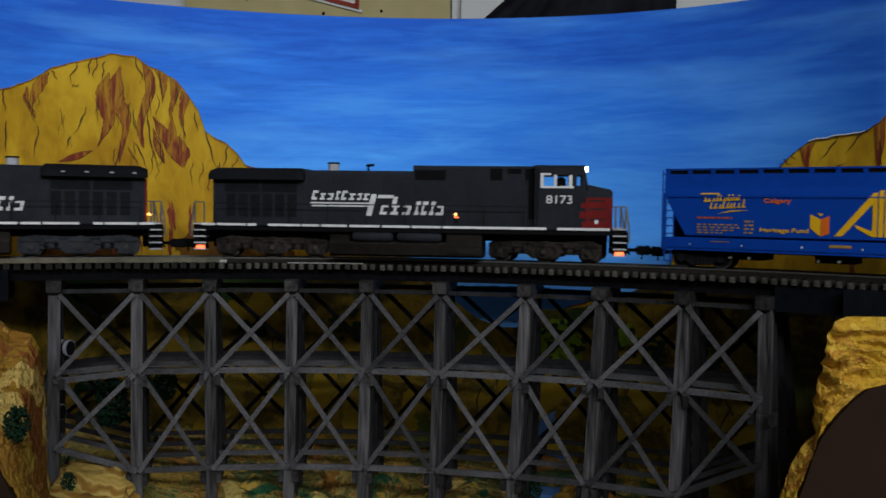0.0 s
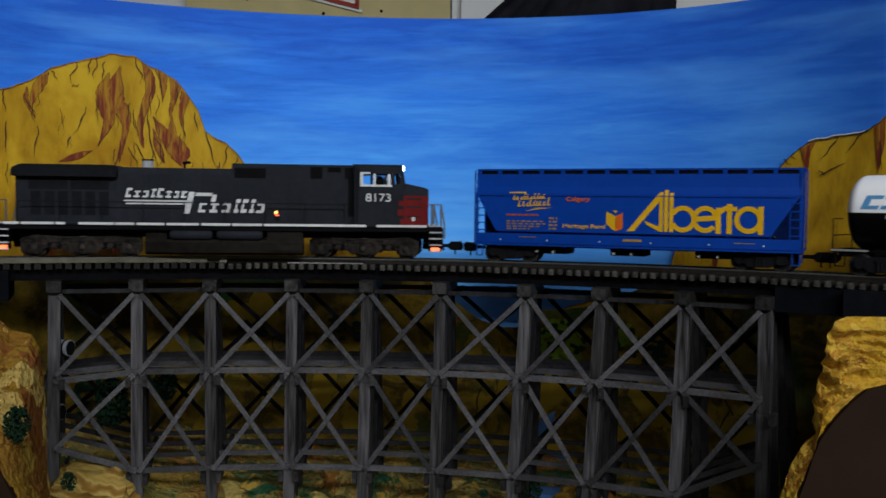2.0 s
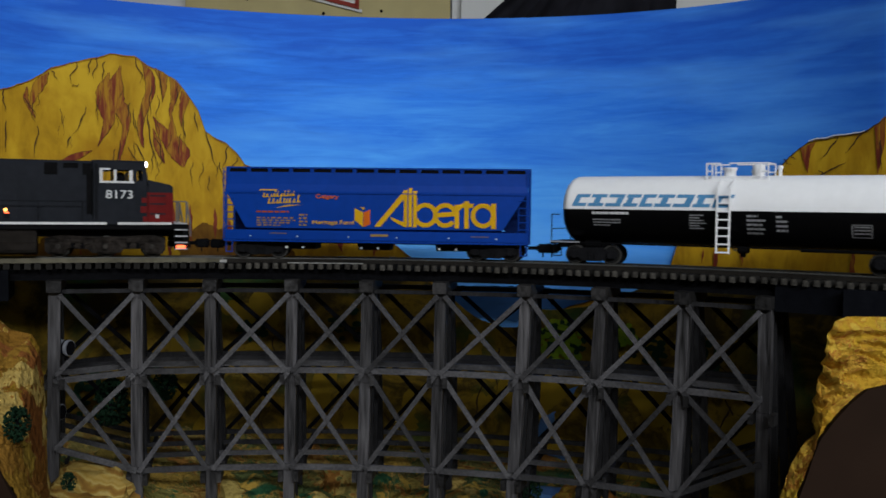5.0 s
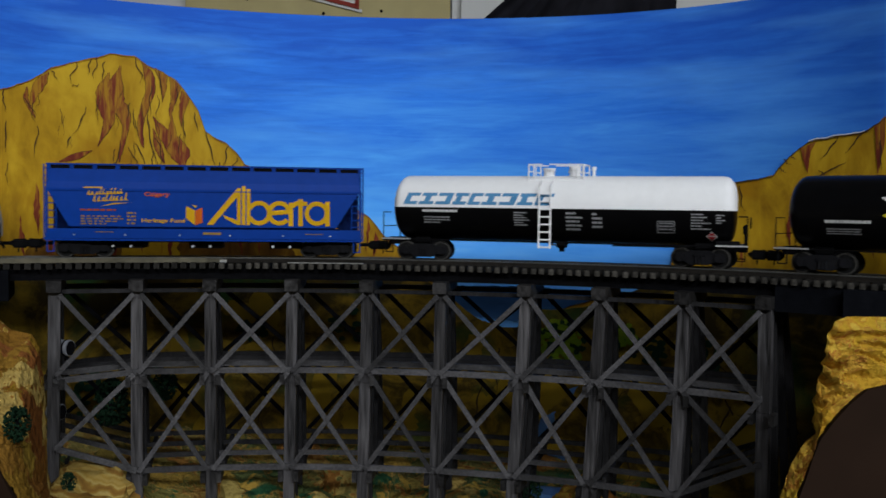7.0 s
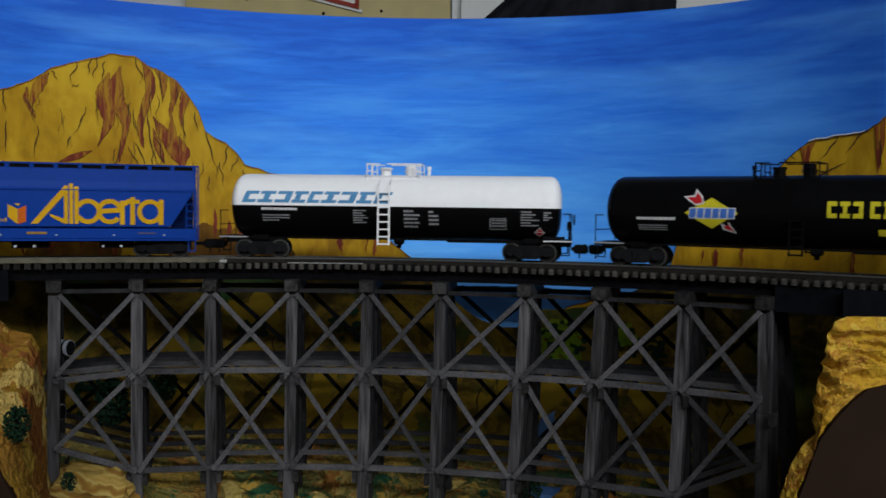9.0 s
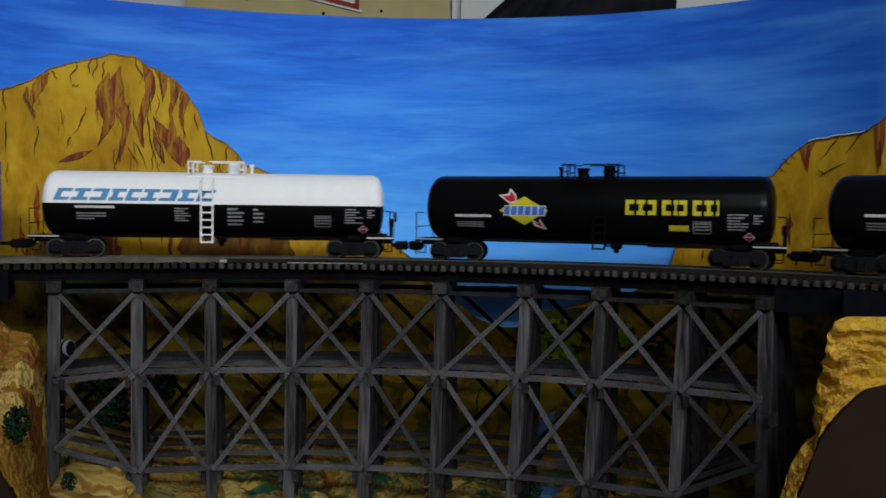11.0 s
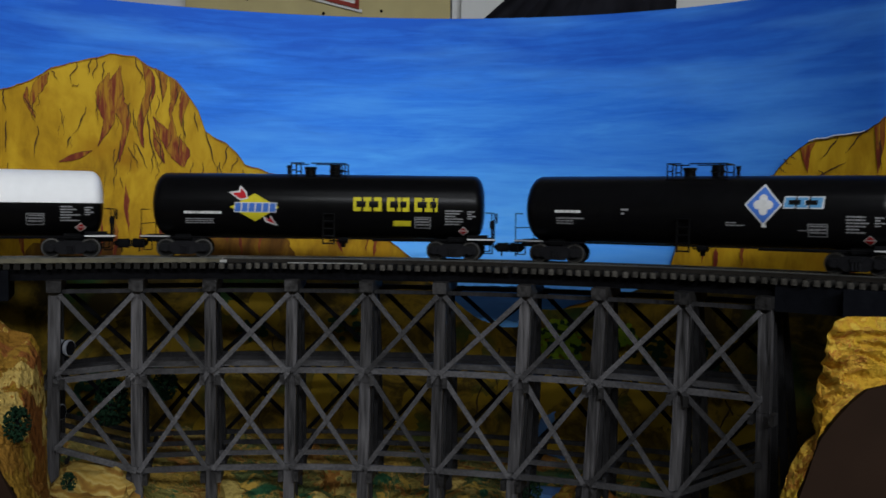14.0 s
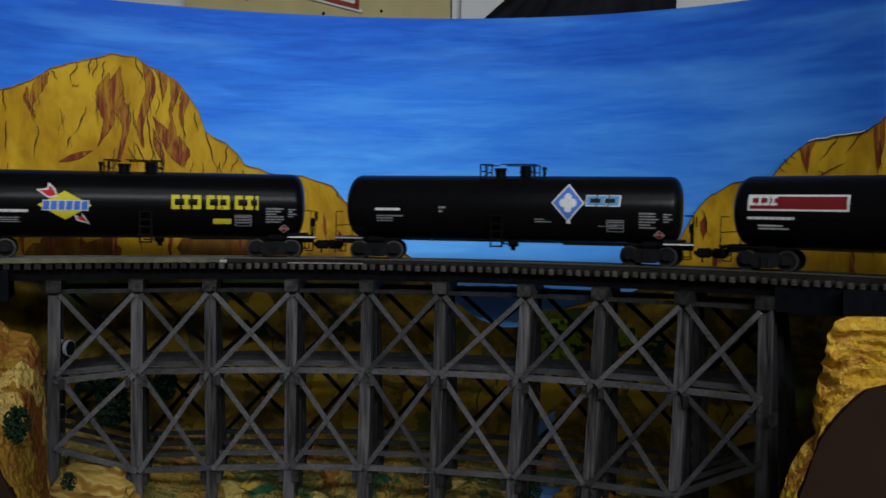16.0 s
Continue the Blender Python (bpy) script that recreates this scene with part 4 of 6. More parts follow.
# ---- room wall above the backdrop ----
PANEL = mat("beige_board", (0.40, 0.34, 0.17), 0.7, 0, 0.08, 30, 0.1)
panel = thing("notice_board", "beige wooden board screwed to the wall", "notice board")
part("board", box(bmesh.new(), -0.352, 0.006, 1.275, 1.2995, 0.05, 0.62, 0.002), PANEL, panel)
for x, z in ((-0.268, 0.306), (-0.165, 0.288), (-0.087, 0.292)):
    part("screw", tube(bmesh.new(), (x, 1.2765, z), (x, 1.2735, z), 0.002, 12), STRINGER, panel, "small dark screw head")
sign = thing("framed_notice", "white notice in a dark red frame", "notice")
part("paper", prism(bmesh.new(), [(-0.30, 0.345), (-0.121, 0.300), (-0.121, 0.45), (-0.30, 0.45)], "y", 1.2735, 1.2749), WHITE_WALL, sign)
FRAME_RED = mat("red_frame", (0.22, 0.035, 0.025), 0.5, 0, 0.1, 60)
part("frame", prism(bmesh.new(), [(-0.31, 0.341), (-0.117, 0.2935), (-0.117, 0.299), (-0.31, 0.3465)], "y", 1.2700, 1.2735), FRAME_RED, sign)
part("frame", prism(bmesh.new(), [(-0.122, 0.2985), (-0.117, 0.2995), (-0.117, 0.45), (-0.122, 0.45)], "y", 1.2700, 1.2735), FRAME_RED, sign)
part("mount", prism(bmesh.new(), [(-0.31, 0.337), (-0.113, 0.289), (-0.113, 0.2935), (-0.31, 0.3412)], "y", 1.2720, 1.2749), WHITE_WALL, sign)
pillar = part("pillar", box(bmesh.new(), 0.0085, 0.090, 1.262, 1.2995, -1.1, 1.2985, 0.012), WHITE_WALL)
tagged(pillar, "white painted wall pillar with rounded corner", "pillar", kind="structure")
CLOTH = mat("black_cloth", (0.012, 0.012, 0.016), 0.85, 0, 0.4, 40, 0.3)


def hanging_cloth():
    bm = bmesh.new()
    rows = []
    for i in range(61):
        t = i / 60
        row = []
        for j in range(25):
            k = j / 24
            edge = max(0.035, 0.264 * k - 0.0315)
            x = edge + (0.300 - edge) * t
            fold = 0.020 * noise.noise((t * 7, k * 2.2, 0)) + 0.012 * abs(noise.noise((t * 15 + k * 3, k * 1.5, 4)))
            row.append(bm.verts.new((x, 1.225 + fold, 0.20 + 0.24 * k)))
        rows.append(row)
    for a, b in zip(rows, rows[1:]):
        for j in range(24):
            bm.faces.new((a[j], b[j], b[j + 1], a[j + 1]))
    ext = bmesh.ops.extrude_face_region(bm, geom=bm.faces[:])
    for v in ext["geom"]:
        if isinstance(v, bmesh.types.BMVert):
            v.co.y = 1.2605
    return bm


tagged(part("hanging_jacket", hanging_cloth(), CLOTH, smooth=True), "black cloth jacket hanging in folds on the wall", "jacket")

# ---- the train: shared parts; lengths here in millimetres at the model's size ----
BLUE = mat("blue_car_paint", (0.002, 0.032, 0.225), 0.45, 0, 0.08, 200, spec=0.06)
BLACK = mat("black_car_paint", (0.0028, 0.0028, 0.0032), 0.28, 0, 0.2, 250, spec=0.08)
FLAT_BLACK = mat("flat_black", (0.0035, 0.0035, 0.004), 0.8, 0, 0.3, 400)
WHITE = mat("white_car_paint", (0.74, 0.74, 0.75), 0.4, 0, 0.03, 200)
MARK_WHITE = mat("white_marking", (0.52, 0.52, 0.52), 0.6, 0, 0.12, 600)
RAIL_GREY = mat("dull_handrail", (0.11, 0.105, 0.10), 0.6, 0, 0.2, 300)
PRINT = mat("faded_print", (0.21, 0.21, 0.22), 0.6, 0, 0.2, 600)
GREY = mat("dark_grey_paint", (0.0135, 0.0152, 0.0195), 0.6, 0, 0.2, 250, coarse=40)
GREY_DARK = mat("sooty_grey_paint", (0.0065, 0.0072, 0.009), 0.7, 0, 0.25, 300)
RED = mat("scarlet_nose_paint", (0.11, 0.008, 0.008), 0.5, 0, 0.15, 250)
TANK_DUST = mat("dusty_fuel_tank", (0.0125, 0.0105, 0.0090), 0.8, 0, 0.5, 260, 0.2, coarse=35)
STEP_DULL = mat("worn_axle_metal", (0.030, 0.027, 0.024), 0.5, 0.4, 0.3, 300)
STEP_GREY = mat("grey_step_metal", (0.34, 0.34, 0.36), 0.5, 0, 0.2, 300)
TRUCK_BROWN = mat("dusty_truck_frame", (0.0165, 0.0135, 0.0115), 0.75, 0, 0.85, 350, 0.5, coarse=90)
TRUCK_GREY = mat("grey_truck_frame", (0.019, 0.020, 0.024), 0.75, 0, 0.35, 350, 0.3)
TRUCK_BLACK = mat("black_truck_frame", (0.006, 0.006, 0.007), 0.7, 0, 0.3, 350, 0.2)
WHEEL = mat("wheel_metal", (0.007, 0.007, 0.007), 0.6, 0.2, 0.3, 350)
TREAD = mat("polished_tread", (0.05, 0.048, 0.045), 0.45, 0.6, 0.15, 300)
YELLOW = mat("yellow_marking", (0.50, 0.28, 0.008), 0.5, 0, 0.08, 300)
DULL_YELLOW = mat("worn_yellow_print", (0.22, 0.13, 0.03), 0.6, 0, 0.2, 400)
# Car blue darkened to carry the shade under the slope sheets.
NAVY_SHADE = mat("navy_shade", (0.002, 0.009, 0.055), 0.7, 0, 0.2, 200)
RUST_PRINT = mat("faded_orange_print", (0.24, 0.05, 0.012), 0.6, 0, 0.2, 400)
LEMON = mat("lemon_marking", (0.46, 0.40, 0.02), 0.5, 0, 0.08, 300)
ORANGE = mat("orange_marking", (0.50, 0.10, 0.01), 0.5, 0, 0.1, 300)
TEAL = mat("steel_blue_marking", (0.075, 0.22, 0.40), 0.5, 0, 0.08, 300)
NAVY = mat("navy_marking", (0.05, 0.13, 0.42), 0.5, 0, 0.08, 300)
ARROW = mat("red_marking", (0.36, 0.015, 0.02), 0.5, 0, 0.08, 300)
PANEL_RED = mat("dark_red_panel", (0.13, 0.012, 0.014), 0.5, 0, 0.1, 300)
SILVER = mat("silver_metal", (0.55, 0.55, 0.57), 0.4, 0.7, 0.1, 300)
GLOW_HEAD = glow("headlight_glow", (1.0, 0.97, 0.92), 12.0)
GLOW_AMBER = glow("amber_lamp_glow", (1.0, 0.42, 0.10), 5.0)
GLOW_RED = glow("step_lamp_glow", (1.0, 0.14, 0.05), 2.6)
TRAIN = []
MM = 0.001


def B(bm, u0, u1, v0, v1, z0, z1, bevel=0.0):
    """A block in millimetres: along the car, towards the viewer, up."""
    return box(bm, u0 * MM, u1 * MM, -v1 * MM, -v0 * MM, z0 * MM, z1 * MM, bevel * MM)


def T(bm, p, q, r, n=6):
    return tube(bm, (p[0] * MM, -p[1] * MM, p[2] * MM), (q[0] * MM, -q[1] * MM, q[2] * MM), r * MM, n)


def P(bm, outline, v0, v1):
    """A side outline of (u, z), from v0 to v1."""
    return prism(bm, [(u * MM, z * MM) for u, z in outline], "y", -v0 * MM, -v1 * MM)


def X(bm, outline, u0, u1):
    """A cross-section of (v, z), from u0 to u1."""
    return prism(bm, [(-v * MM, z * MM) for v, z in outline], "x", u0 * MM, u1 * MM)


def new_bm():
    return bmesh.new()


def decal(name, shapes, material, parent, surface, label="", rise=0.12, far=False):
    """Flat painted marks: outlines of (u, z) laid on a side; surface(z) gives its v at a height."""
    if len(shapes) > 1 and name not in ("data_print", "reporting_mark", "data_frame"):
        return [decal(name, [shape], material, parent, surface, label, rise, far) for shape in shapes]
    bm = bmesh.new()
    for outline in shapes:
        bm.faces.new([bm.verts.new((u * MM, 0, z * MM)) for u, z in outline])
    zs = [v.co.z for v in bm.verts]
    lo, hi = min(zs), max(zs)
    z = lo + 0.0012
    while z < hi:
        bmesh.ops.bisect_plane(bm, geom=bm.verts[:] + bm.edges[:] + bm.faces[:], plane_co=(0, 0, z), plane_no=(0, 0, 1))
        z += 0.0012
    for v in bm.verts:
        v.co.y = -(surface(v.co.z / MM) + rise) * MM
        if far:
            v.co.x, v.co.y = -v.co.x, -v.co.y
    ob = part(name, bm, material, parent, label)
    return tagged(ob, kind="stuff") if len(shapes) > 1 else ob


def lettered(name, text, u0, u1, z0, z1, material, parent, surface, label="", bold=0.0, rise=0.14):
    """Words in the built-in font, fitted to a box on a side."""
    curve = bpy.data.curves.new("words", "FONT")
    curve.body, curve.offset = text, bold
    ob = bpy.data.objects.new("words", curve)
    scene.collection.objects.link(ob)
    bpy.context.view_layer.update()
    me = bpy.data.meshes.new_from_object(ob.evaluated_get(bpy.context.evaluated_depsgraph_get()))
    bpy.data.objects.remove(ob)
    bpy.data.curves.remove(curve)
    bm = bmesh.new()
    bm.from_mesh(me)
    bpy.data.meshes.remove(me)
    xs, ys = [v.co.x for v in bm.verts], [v.co.y for v in bm.verts]
    for v in bm.verts:
        u = u0 + (v.co.x - min(xs)) / (max(xs) - min(xs)) * (u1 - u0)
        z = z0 + (v.co.y - min(ys)) / (max(ys) - min(ys)) * (z1 - z0)
        v.co = Vector((u * MM, -(surface(z) + rise) * MM, z * MM))
    return part(name, bm, material, parent, label)


def rect(u0, u1, z0, z1, lean=0.0):
    return [(u0, z0), (u1, z0), (u1 + lean, z1), (u0 + lean, z1)]


def bars(u0, u1, z0, z1, count, seed, gaps=0.25):
    """Rows of small plain bars, for print too fine to read."""
    r = random.Random(seed)
    rows, h = [], (z1 - z0) / count
    for i in range(count):
        a = u0
        top = z1 - i * h
        end = u1 - r.choice((0, 0, 0.15, 0.4)) * (u1 - u0)
        while a < end - 0.4:
            b = min(end, a + r.uniform(1.2, 3.2))
            rows.append(rect(a, b, top - h * 0.5, top))
            a = b + gaps
    return rows


def blocks(widths, u0, u1, z0, z1, lean=0.0, gap=0.16, tall=None):
    """A row of plain slanted shapes in place of a maker's name: two strips and an upright each; widths are their shares, tall their heights."""
    shapes, a = [], u0
    unit = (u1 - u0) / sum(widths)
    h = z1 - z0
    for i, w in enumerate(widths):
        b = a + w * unit * (1 - gap)
        if w >= 0.3:
            top = h * (tall[i] if tall else 1.0)
            f = lambda z: lean * z / h
            wide = 0.40 * (b - a)
            c = a + (0.0, 0.5, 1.0, 0.25)[i % 4] * (b - a - wide)
            for p, q, lo, hi in ((a, b, 0, 0.27), (c, c + wide, 0.272, 0.728), (a, b, 0.73, 1.0)):
                shapes.append([(p + f(lo * top), z0 + lo * top), (q + f(lo * top), z0 + lo * top), (q + f(hi * top), z0 + hi * top), (p + f(hi * top), z0 + hi * top)])
        a += w * unit
    return shapes


def wheelset(radius, parent, x, gauge=8.2):
    bm = new_bm()
    T(bm, (0, -10.5, 0), (0, 10.5, 0), 1.1, 8)
    for e in (-1, 1):
        T(bm, (0, e * (gauge - 0.9), 0), (0, e * (gauge + 1.6), 0), radius * 0.86, 24)
        T(bm, (0, e * (gauge - 1.0), 0), (0, e * (gauge - 0.3), 0), radius + 0.5, 24)
        T(bm, (radius * 0.45, e * (gauge + 1.5), 0), (radius * 0.45, e * (gauge + 1.8), 0), 0.5, 6)
    ob = part("wheelset", bm, WHEEL, parent, smooth=True)
    ob.matrix_basis = pose(x * MM, 0, radius * MM)
    bm = new_bm()
    for e in (-1, 1):
        loft(bm, [[(r * MM * math.sin(a), -v * MM, r * MM * math.cos(a)) for a in (2 * math.pi * i / 28 for i in range(28))]
                  for r, v in ((radius * 0.86, e * (gauge - 0.3)), (radius, e * (gauge - 0.3)), (radius, e * (gauge + 1.7)), (radius * 0.87, e * (gauge + 1.75)))], cap=False)
    tyre = part("tyre", bm, TREAD, ob, "bright worn wheel tread", smooth=True)
    return ob


def freight_truck(parent, u, frame_mat=None):
    """A two-axle truck: bolster, two cast side frames, two wheelsets."""
    fm = frame_mat or TRUCK_BLACK
    bm = new_bm()
    B(bm, -3, 3, -10, 10, 4.5, 8.2, 0.4)
    T(bm, (0, 0, 7), (0, 0, 10.5), 2.4, 12)
    truck = part("truck", bm, fm, parent)
    for e in (-1, 1):
        bm = new_bm()
        P(bm, [(-13.2, 4.2), (-12.2, 3.4), (-8.0, 3.6), (-4.6, 1.7), (4.6, 1.7), (8.0, 3.6), (12.2, 3.4), (13.2, 4.2), (13.0, 7.3), (8.5, 7.6), (5.0, 9.2), (-5.0, 9.2), (-8.5, 7.6), (-13.0, 7.3)], e * 10.6, e * 12.0)
        for x in (-10, 10):
            T(bm, (x, e * 10.5, 5.2), (x, e * 13.0, 5.2), 2.0, 10)
        for x in (-1.6, 0, 1.6):
            T(bm, (x, e * 12.2, 2.2), (x, e * 12.2, 6.2), 0.75, 8)
        B(bm, -3.0, 3.0, min(e * 11.6, e * 12.7), max(e * 11.6, e * 12.7), 6.2, 8.0, 0.2)
        for x in (-10, 10):
            B(bm, x - 2.2, x + 2.2, min(e * 10.8, e * 12.6), max(e * 10.8, e * 12.6), 6.4, 7.8, 0.2)
        part("sideframe", bm, fm, truck)
    for x in (-10, 10):
        wheelset(5.25, truck, x)
    truck.matrix_basis = pose(u * MM, 0, 0)
    wheels = [(c, c.matrix_basis.translation.x) for c in truck.children if c.name.startswith("wheelset")]
    return (truck, u * MM, 5.25 * MM, wheels)


def coupler(parent, u, way, long):
    bm = new_bm()
    a, b = sorted((u, u + way * long))
    B(bm, a, b, -1.0, 1.0, 6.4, 8.4, 0.2)
    k, l = sorted((u + way * (long - 2.4), u + way * (long + 4.4)))
    B(bm, k, l, -3.0, 3.0, 4.8, 9.8, 0.9)
    c, e = sorted((u + way * (long + 2.6), u + way * (long + 6.0)))
    B(bm, c, e, -3.3, 0.6, 4.6, 10.0, 0.8)
    T(bm, (u + way * (long + 1), 1.2, 6), (u + way * (long + 1), 1.2, 2.4), 0.45, 6)
    return part("coupler", bm, FLAT_BLACK, parent)

# ---- locomotives ----


def loco_truck(parent, u, fm):
    bm = new_bm()
    B(bm, -24, 24, -8, 8, 8.2, 11.5, 0.5)
    truck = part("truck", bm, fm, parent)
    for e in (-1, 1):
        lo, hi = sorted((e * 11.2, e * 12.6))
        out, far = sorted((e * 12.2, e * 13.8))
        bm = new_bm()
        P(bm, [(-31.5, 4.0), (-30, 1.9), (-22, 1.9), (-21.0, 4.8), (-9.5, 4.6), (-7, 2.4), (7, 2.4), (9.5, 4.6), (21.0, 4.8), (22, 1.9), (30, 1.9), (31.5, 4.0), (31.5, 10.6), (24, 12.6), (9, 11.6), (-9, 11.6), (-24, 12.6), (-31.5, 10.6)], e * 11.2, e * 12.6)
        for x in (-24.5, 0, 24.5):
            B(bm, x - 4.3, x + 4.3, out, far, 2.2, 8.6, 0.7)
            B(bm, x - 5.6, x + 5.6, out, far - 0.5 if e > 0 else far, 8.8, 11.4, 0.3)
            T(bm, (x, e * 12, 6.2), (x, e * 14.6, 6.2), 2.1, 12)
        for x in (-14.5, 14.5):
            T(bm, (x - 3.5, e * 13.0, 9.3), (x + 3.5, e * 13.0, 9.3), 1.5, 10)
            T(bm, (x - 5, e * 13.1, 5.5), (x + 6, e * 13.1, 8.0), 0.6, 6)
            B(bm, x - 1.2, x + 1.2, out, far, 5.2, 10.4, 0.3)
        T(bm, (-28, e * 13.2, 11.0), (28, e * 13.2, 10.6), 0.35, 5)
        frame_side = part("sideframe", bm, fm, truck)
        for x in (-24.5, 0, 24.5):
            part("axle_cap", T(new_bm(), (x, e * 14.5, 6.2), (x, e * 15.1, 6.2), 1.3, 12), STEP_DULL, frame_side, "worn pale axle cap")
        for x in (-14.5, 14.5):
            for d in (-2.6, 2.6):
                part("coil_spring", T(new_bm(), (x + d, e * 12.9, 5.4), (x + d, e * 12.9, 8.6), 1.0, 8), FLAT_BLACK, frame_side)
    for x in (-24.5, 0, 24.5):
        wheelset(6.0, truck, x)
    truck.matrix_basis = pose(u * MM, 0, 0)
    wheels = [(c, c.matrix_basis.translation.x) for c in truck.children if c.name.startswith("wheelset")]
    return (truck, u * MM, 6.0 * MM, wheels)


STRIPES = [(-117, -109), (-108, -91), (-90, -85), (-78, -59.5), (-58.6, -48.6), (-47.4, -32.7), (-31.4, -14), (-12.7, 3), (4, 20.5), (21.4, 78.3), (84.2, 112.7)]


def locomotive(label, offset, turned, fm, lit):
    ob = thing("locomotive", label, "model locomotive", "train on the trestle")
    bm = new_bm()
    B(bm, -121, 121, -17.6, 17.6, 15.6, 18.3, 0.3)
    B(bm, -112, 112, -9, 9, 11.5, 15.7)
    part("underframe", bm, FLAT_BLACK, ob)
    part("walkway", B(new_bm(), -121.5, 121.5, -18.2, 18.2, 18.3, 19.0), GREY_DARK, ob)
    for e in (-1, 1):
        lo, hi = sorted((e * 18.0, e * 18.6))
        for a, b in STRIPES:
            part("sill_stripe", B(new_bm(), a, b, lo, hi, 18.4, 19.7), MARK_WHITE, ob, "white stripe along the walkway edge")
    # long hood: engine bay, radiator bay and blower bay
    bm = new_bm()
    X(bm, [(-10.5, 19), (10.5, 19), (10.5, 48.6), (9.2, 50.3), (-9.2, 50.3), (-10.5, 48.6)], -60, 4)
    hood = part("hood", bm, GREY, ob)
    bm = new_bm()
    X(bm, [(-11, 19), (11, 19), (11, 52), (10, 53.4), (-10, 53.4), (-11, 52)], 3.4, 71.7)
    blower = part("blower_bay", bm, GREY, ob)
    bm = new_bm()
    X(bm, [(-10.7, 19), (10.7, 19), (10.7, 45.5), (-10.7, 45.5)], -113, -59.4)
    radiator = part("radiator_bay", bm, GREY, ob)
    bm = new_bm()
    outline = [(-15.5, 44.6), (15.5, 44.6), (15.5, 48.4), (12.5, 51.3), (-12.5, 51.3), (-15.5, 48.4)]
    tip = [(-14.5, 44.6), (14.5, 44.6), (14.5, 47.6), (11.5, 49.6), (-11.5, 49.6), (-14.5, 47.6)]
    loft(bm, [[(u * MM, -v * MM, z * MM) for v, z in o] for u, o in ((-114.4, tip), (-109.5, outline), (-61.0, outline), (-58.8, tip))])
    part("radiator_roof", bm, GREY_DARK, ob, "flared radiator hood roof")
    for e in (-1, 1):
        def face(v0, v1):
            return sorted((e * v0, e * v1))
        lo, hi = face(10.7, 10.95)
        for i in range(6):
            a = -105 + i * 7.2
            bm = B(new_bm(), a, a + 5.4, lo, hi, 23.5, 36.5)
            door = part("louvre_door", bm, GREY_DARK, radiator)
        for i in range(2):
            part("radiator_grille", B(new_bm(), -106 + 22 * i, -85.5 + 22 * i, lo, hi, 37.6, 44.2), GREY_DARK, radiator)
        lo, hi = face(10.45, 10.62)
        for i, (a, b) in enumerate(((-57, -44), (-43.4, -30), (-29.4, -14.6), (-14, 2.6))):
            part("hood_door", B(new_bm(), a, b, lo, hi, 21, 46.8), GREY, hood)
        lo, hi = face(10.95, 11.15)
        for a, b in ((25, 33), (33.5, 44), (44.5, 56), (56.5, 70)):
            part("hood_door", B(new_bm(), a, b, lo, hi, 21, 43.6), GREY, blower)
        for a, b, z0, z1 in ((4.6, 21.9, 45.2, 50.8), (46.8, 53.6, 45.4, 52.0), (56.5, 64, 49.2, 52.0), (66.2, 70.8, 45.6, 52.0)):
            part("intake_grille", B(new_bm(), a, b, lo, hi, z0, z1), FLAT_BLACK, blower)
        lo, hi = face(10.8, 11.9)
        lamp = part("walkway_lamp", B(new_bm(), 26.8, 28.5, lo, hi, 25.2, 26.9, 0.5), GLOW_AMBER if lit else GREY_DARK, blower)
        lo, hi = face(11.0, 11.7)
        if lit:
            part("marker_lamp", B(new_bm(), 27.0, 29.4, lo, hi, 24.2, 24.8, 0.1), GLOW_RED, blower)
        part("lamp_bracket", B(new_bm(), 26.8, 29.6, lo, hi, 21.6, 24.2, 0.2), GREY_DARK, blower)
    # long handrails on stanchions along both walkways
    for e in (-1, 1):
        rail_bm = new_bm()
        T(rail_bm, (-110, e * 17.7, 31.0), (68, e * 17.7, 31.0), 0.28, 5)
        rail = part("walkway_rail", rail_bm, GREY_DARK, ob, "thin sooty walkway handrail")
        for u in range(-110, 70, 22):
            part("stanchion", T(new_bm(), (u, e * 17.7, 19), (u, e * 17.7, 31.0), 0.32, 5), GREY_DARK, rail)
    # roof fittings
    bm = new_bm()
    T(bm, (-44.6, 0, 50), (-44.6, 0, 54.6), 3.2, 20)
    stack = part("exhaust_stack", bm, STEP_GREY, ob, "silver exhaust stack", smooth=True)
    part("stack_lip", T(new_bm(), (-44.6, 0, 54.4), (-44.6, 0, 55.2), 3.6, 20), GREY_DARK, stack)
    bm = new_bm()
    T(bm, (-24.2, 0, 50), (-24.2, 0, 53.2), 0.6)
    for v, a in ((-1.6, 3.2), (0, 2.2), (1.6, 3.0)):
        T(bm, (-24.8, v, 53.6), (-24.2 + a, v, 53.9), 0.7, 8)
    T(bm, (-25, -2, 53.4), (-25, 2, 53.4), 0.5)
    part("air_horn", bm, FLAT_BLACK, ob)
    part("roof_hatch", B(new_bm(), 78, 92, -5, 5, 53.4, 54.3, 0.4), GREY, ob)
    # cab with open side windows
    bm = new_bm()
    for e in (-1, 1):
        lo, hi = sorted((e * 16.2, e * 17.0))
        for a, b, z0, z1 in ((71.7, 99.6, 19, 41.6), (71.7, 76.2, 41.6, 48.6), (92.2, 94.4, 41.6, 48.6), (97.4, 99.4, 41.6, 48.6), (94.4, 97.4, 41.6, 42.8), (71.7, 98.8, 48.6, 53.0)):
            B(bm, a, b, lo, hi, z0, z1)
    B(bm, 71.7, 72.6, -16.2, 16.2, 19, 53)
    P(bm, [(98.4, 49.6), (99.4, 49.6), (98.6, 53.0), (97.6, 53.0)], -16.2, 16.2)
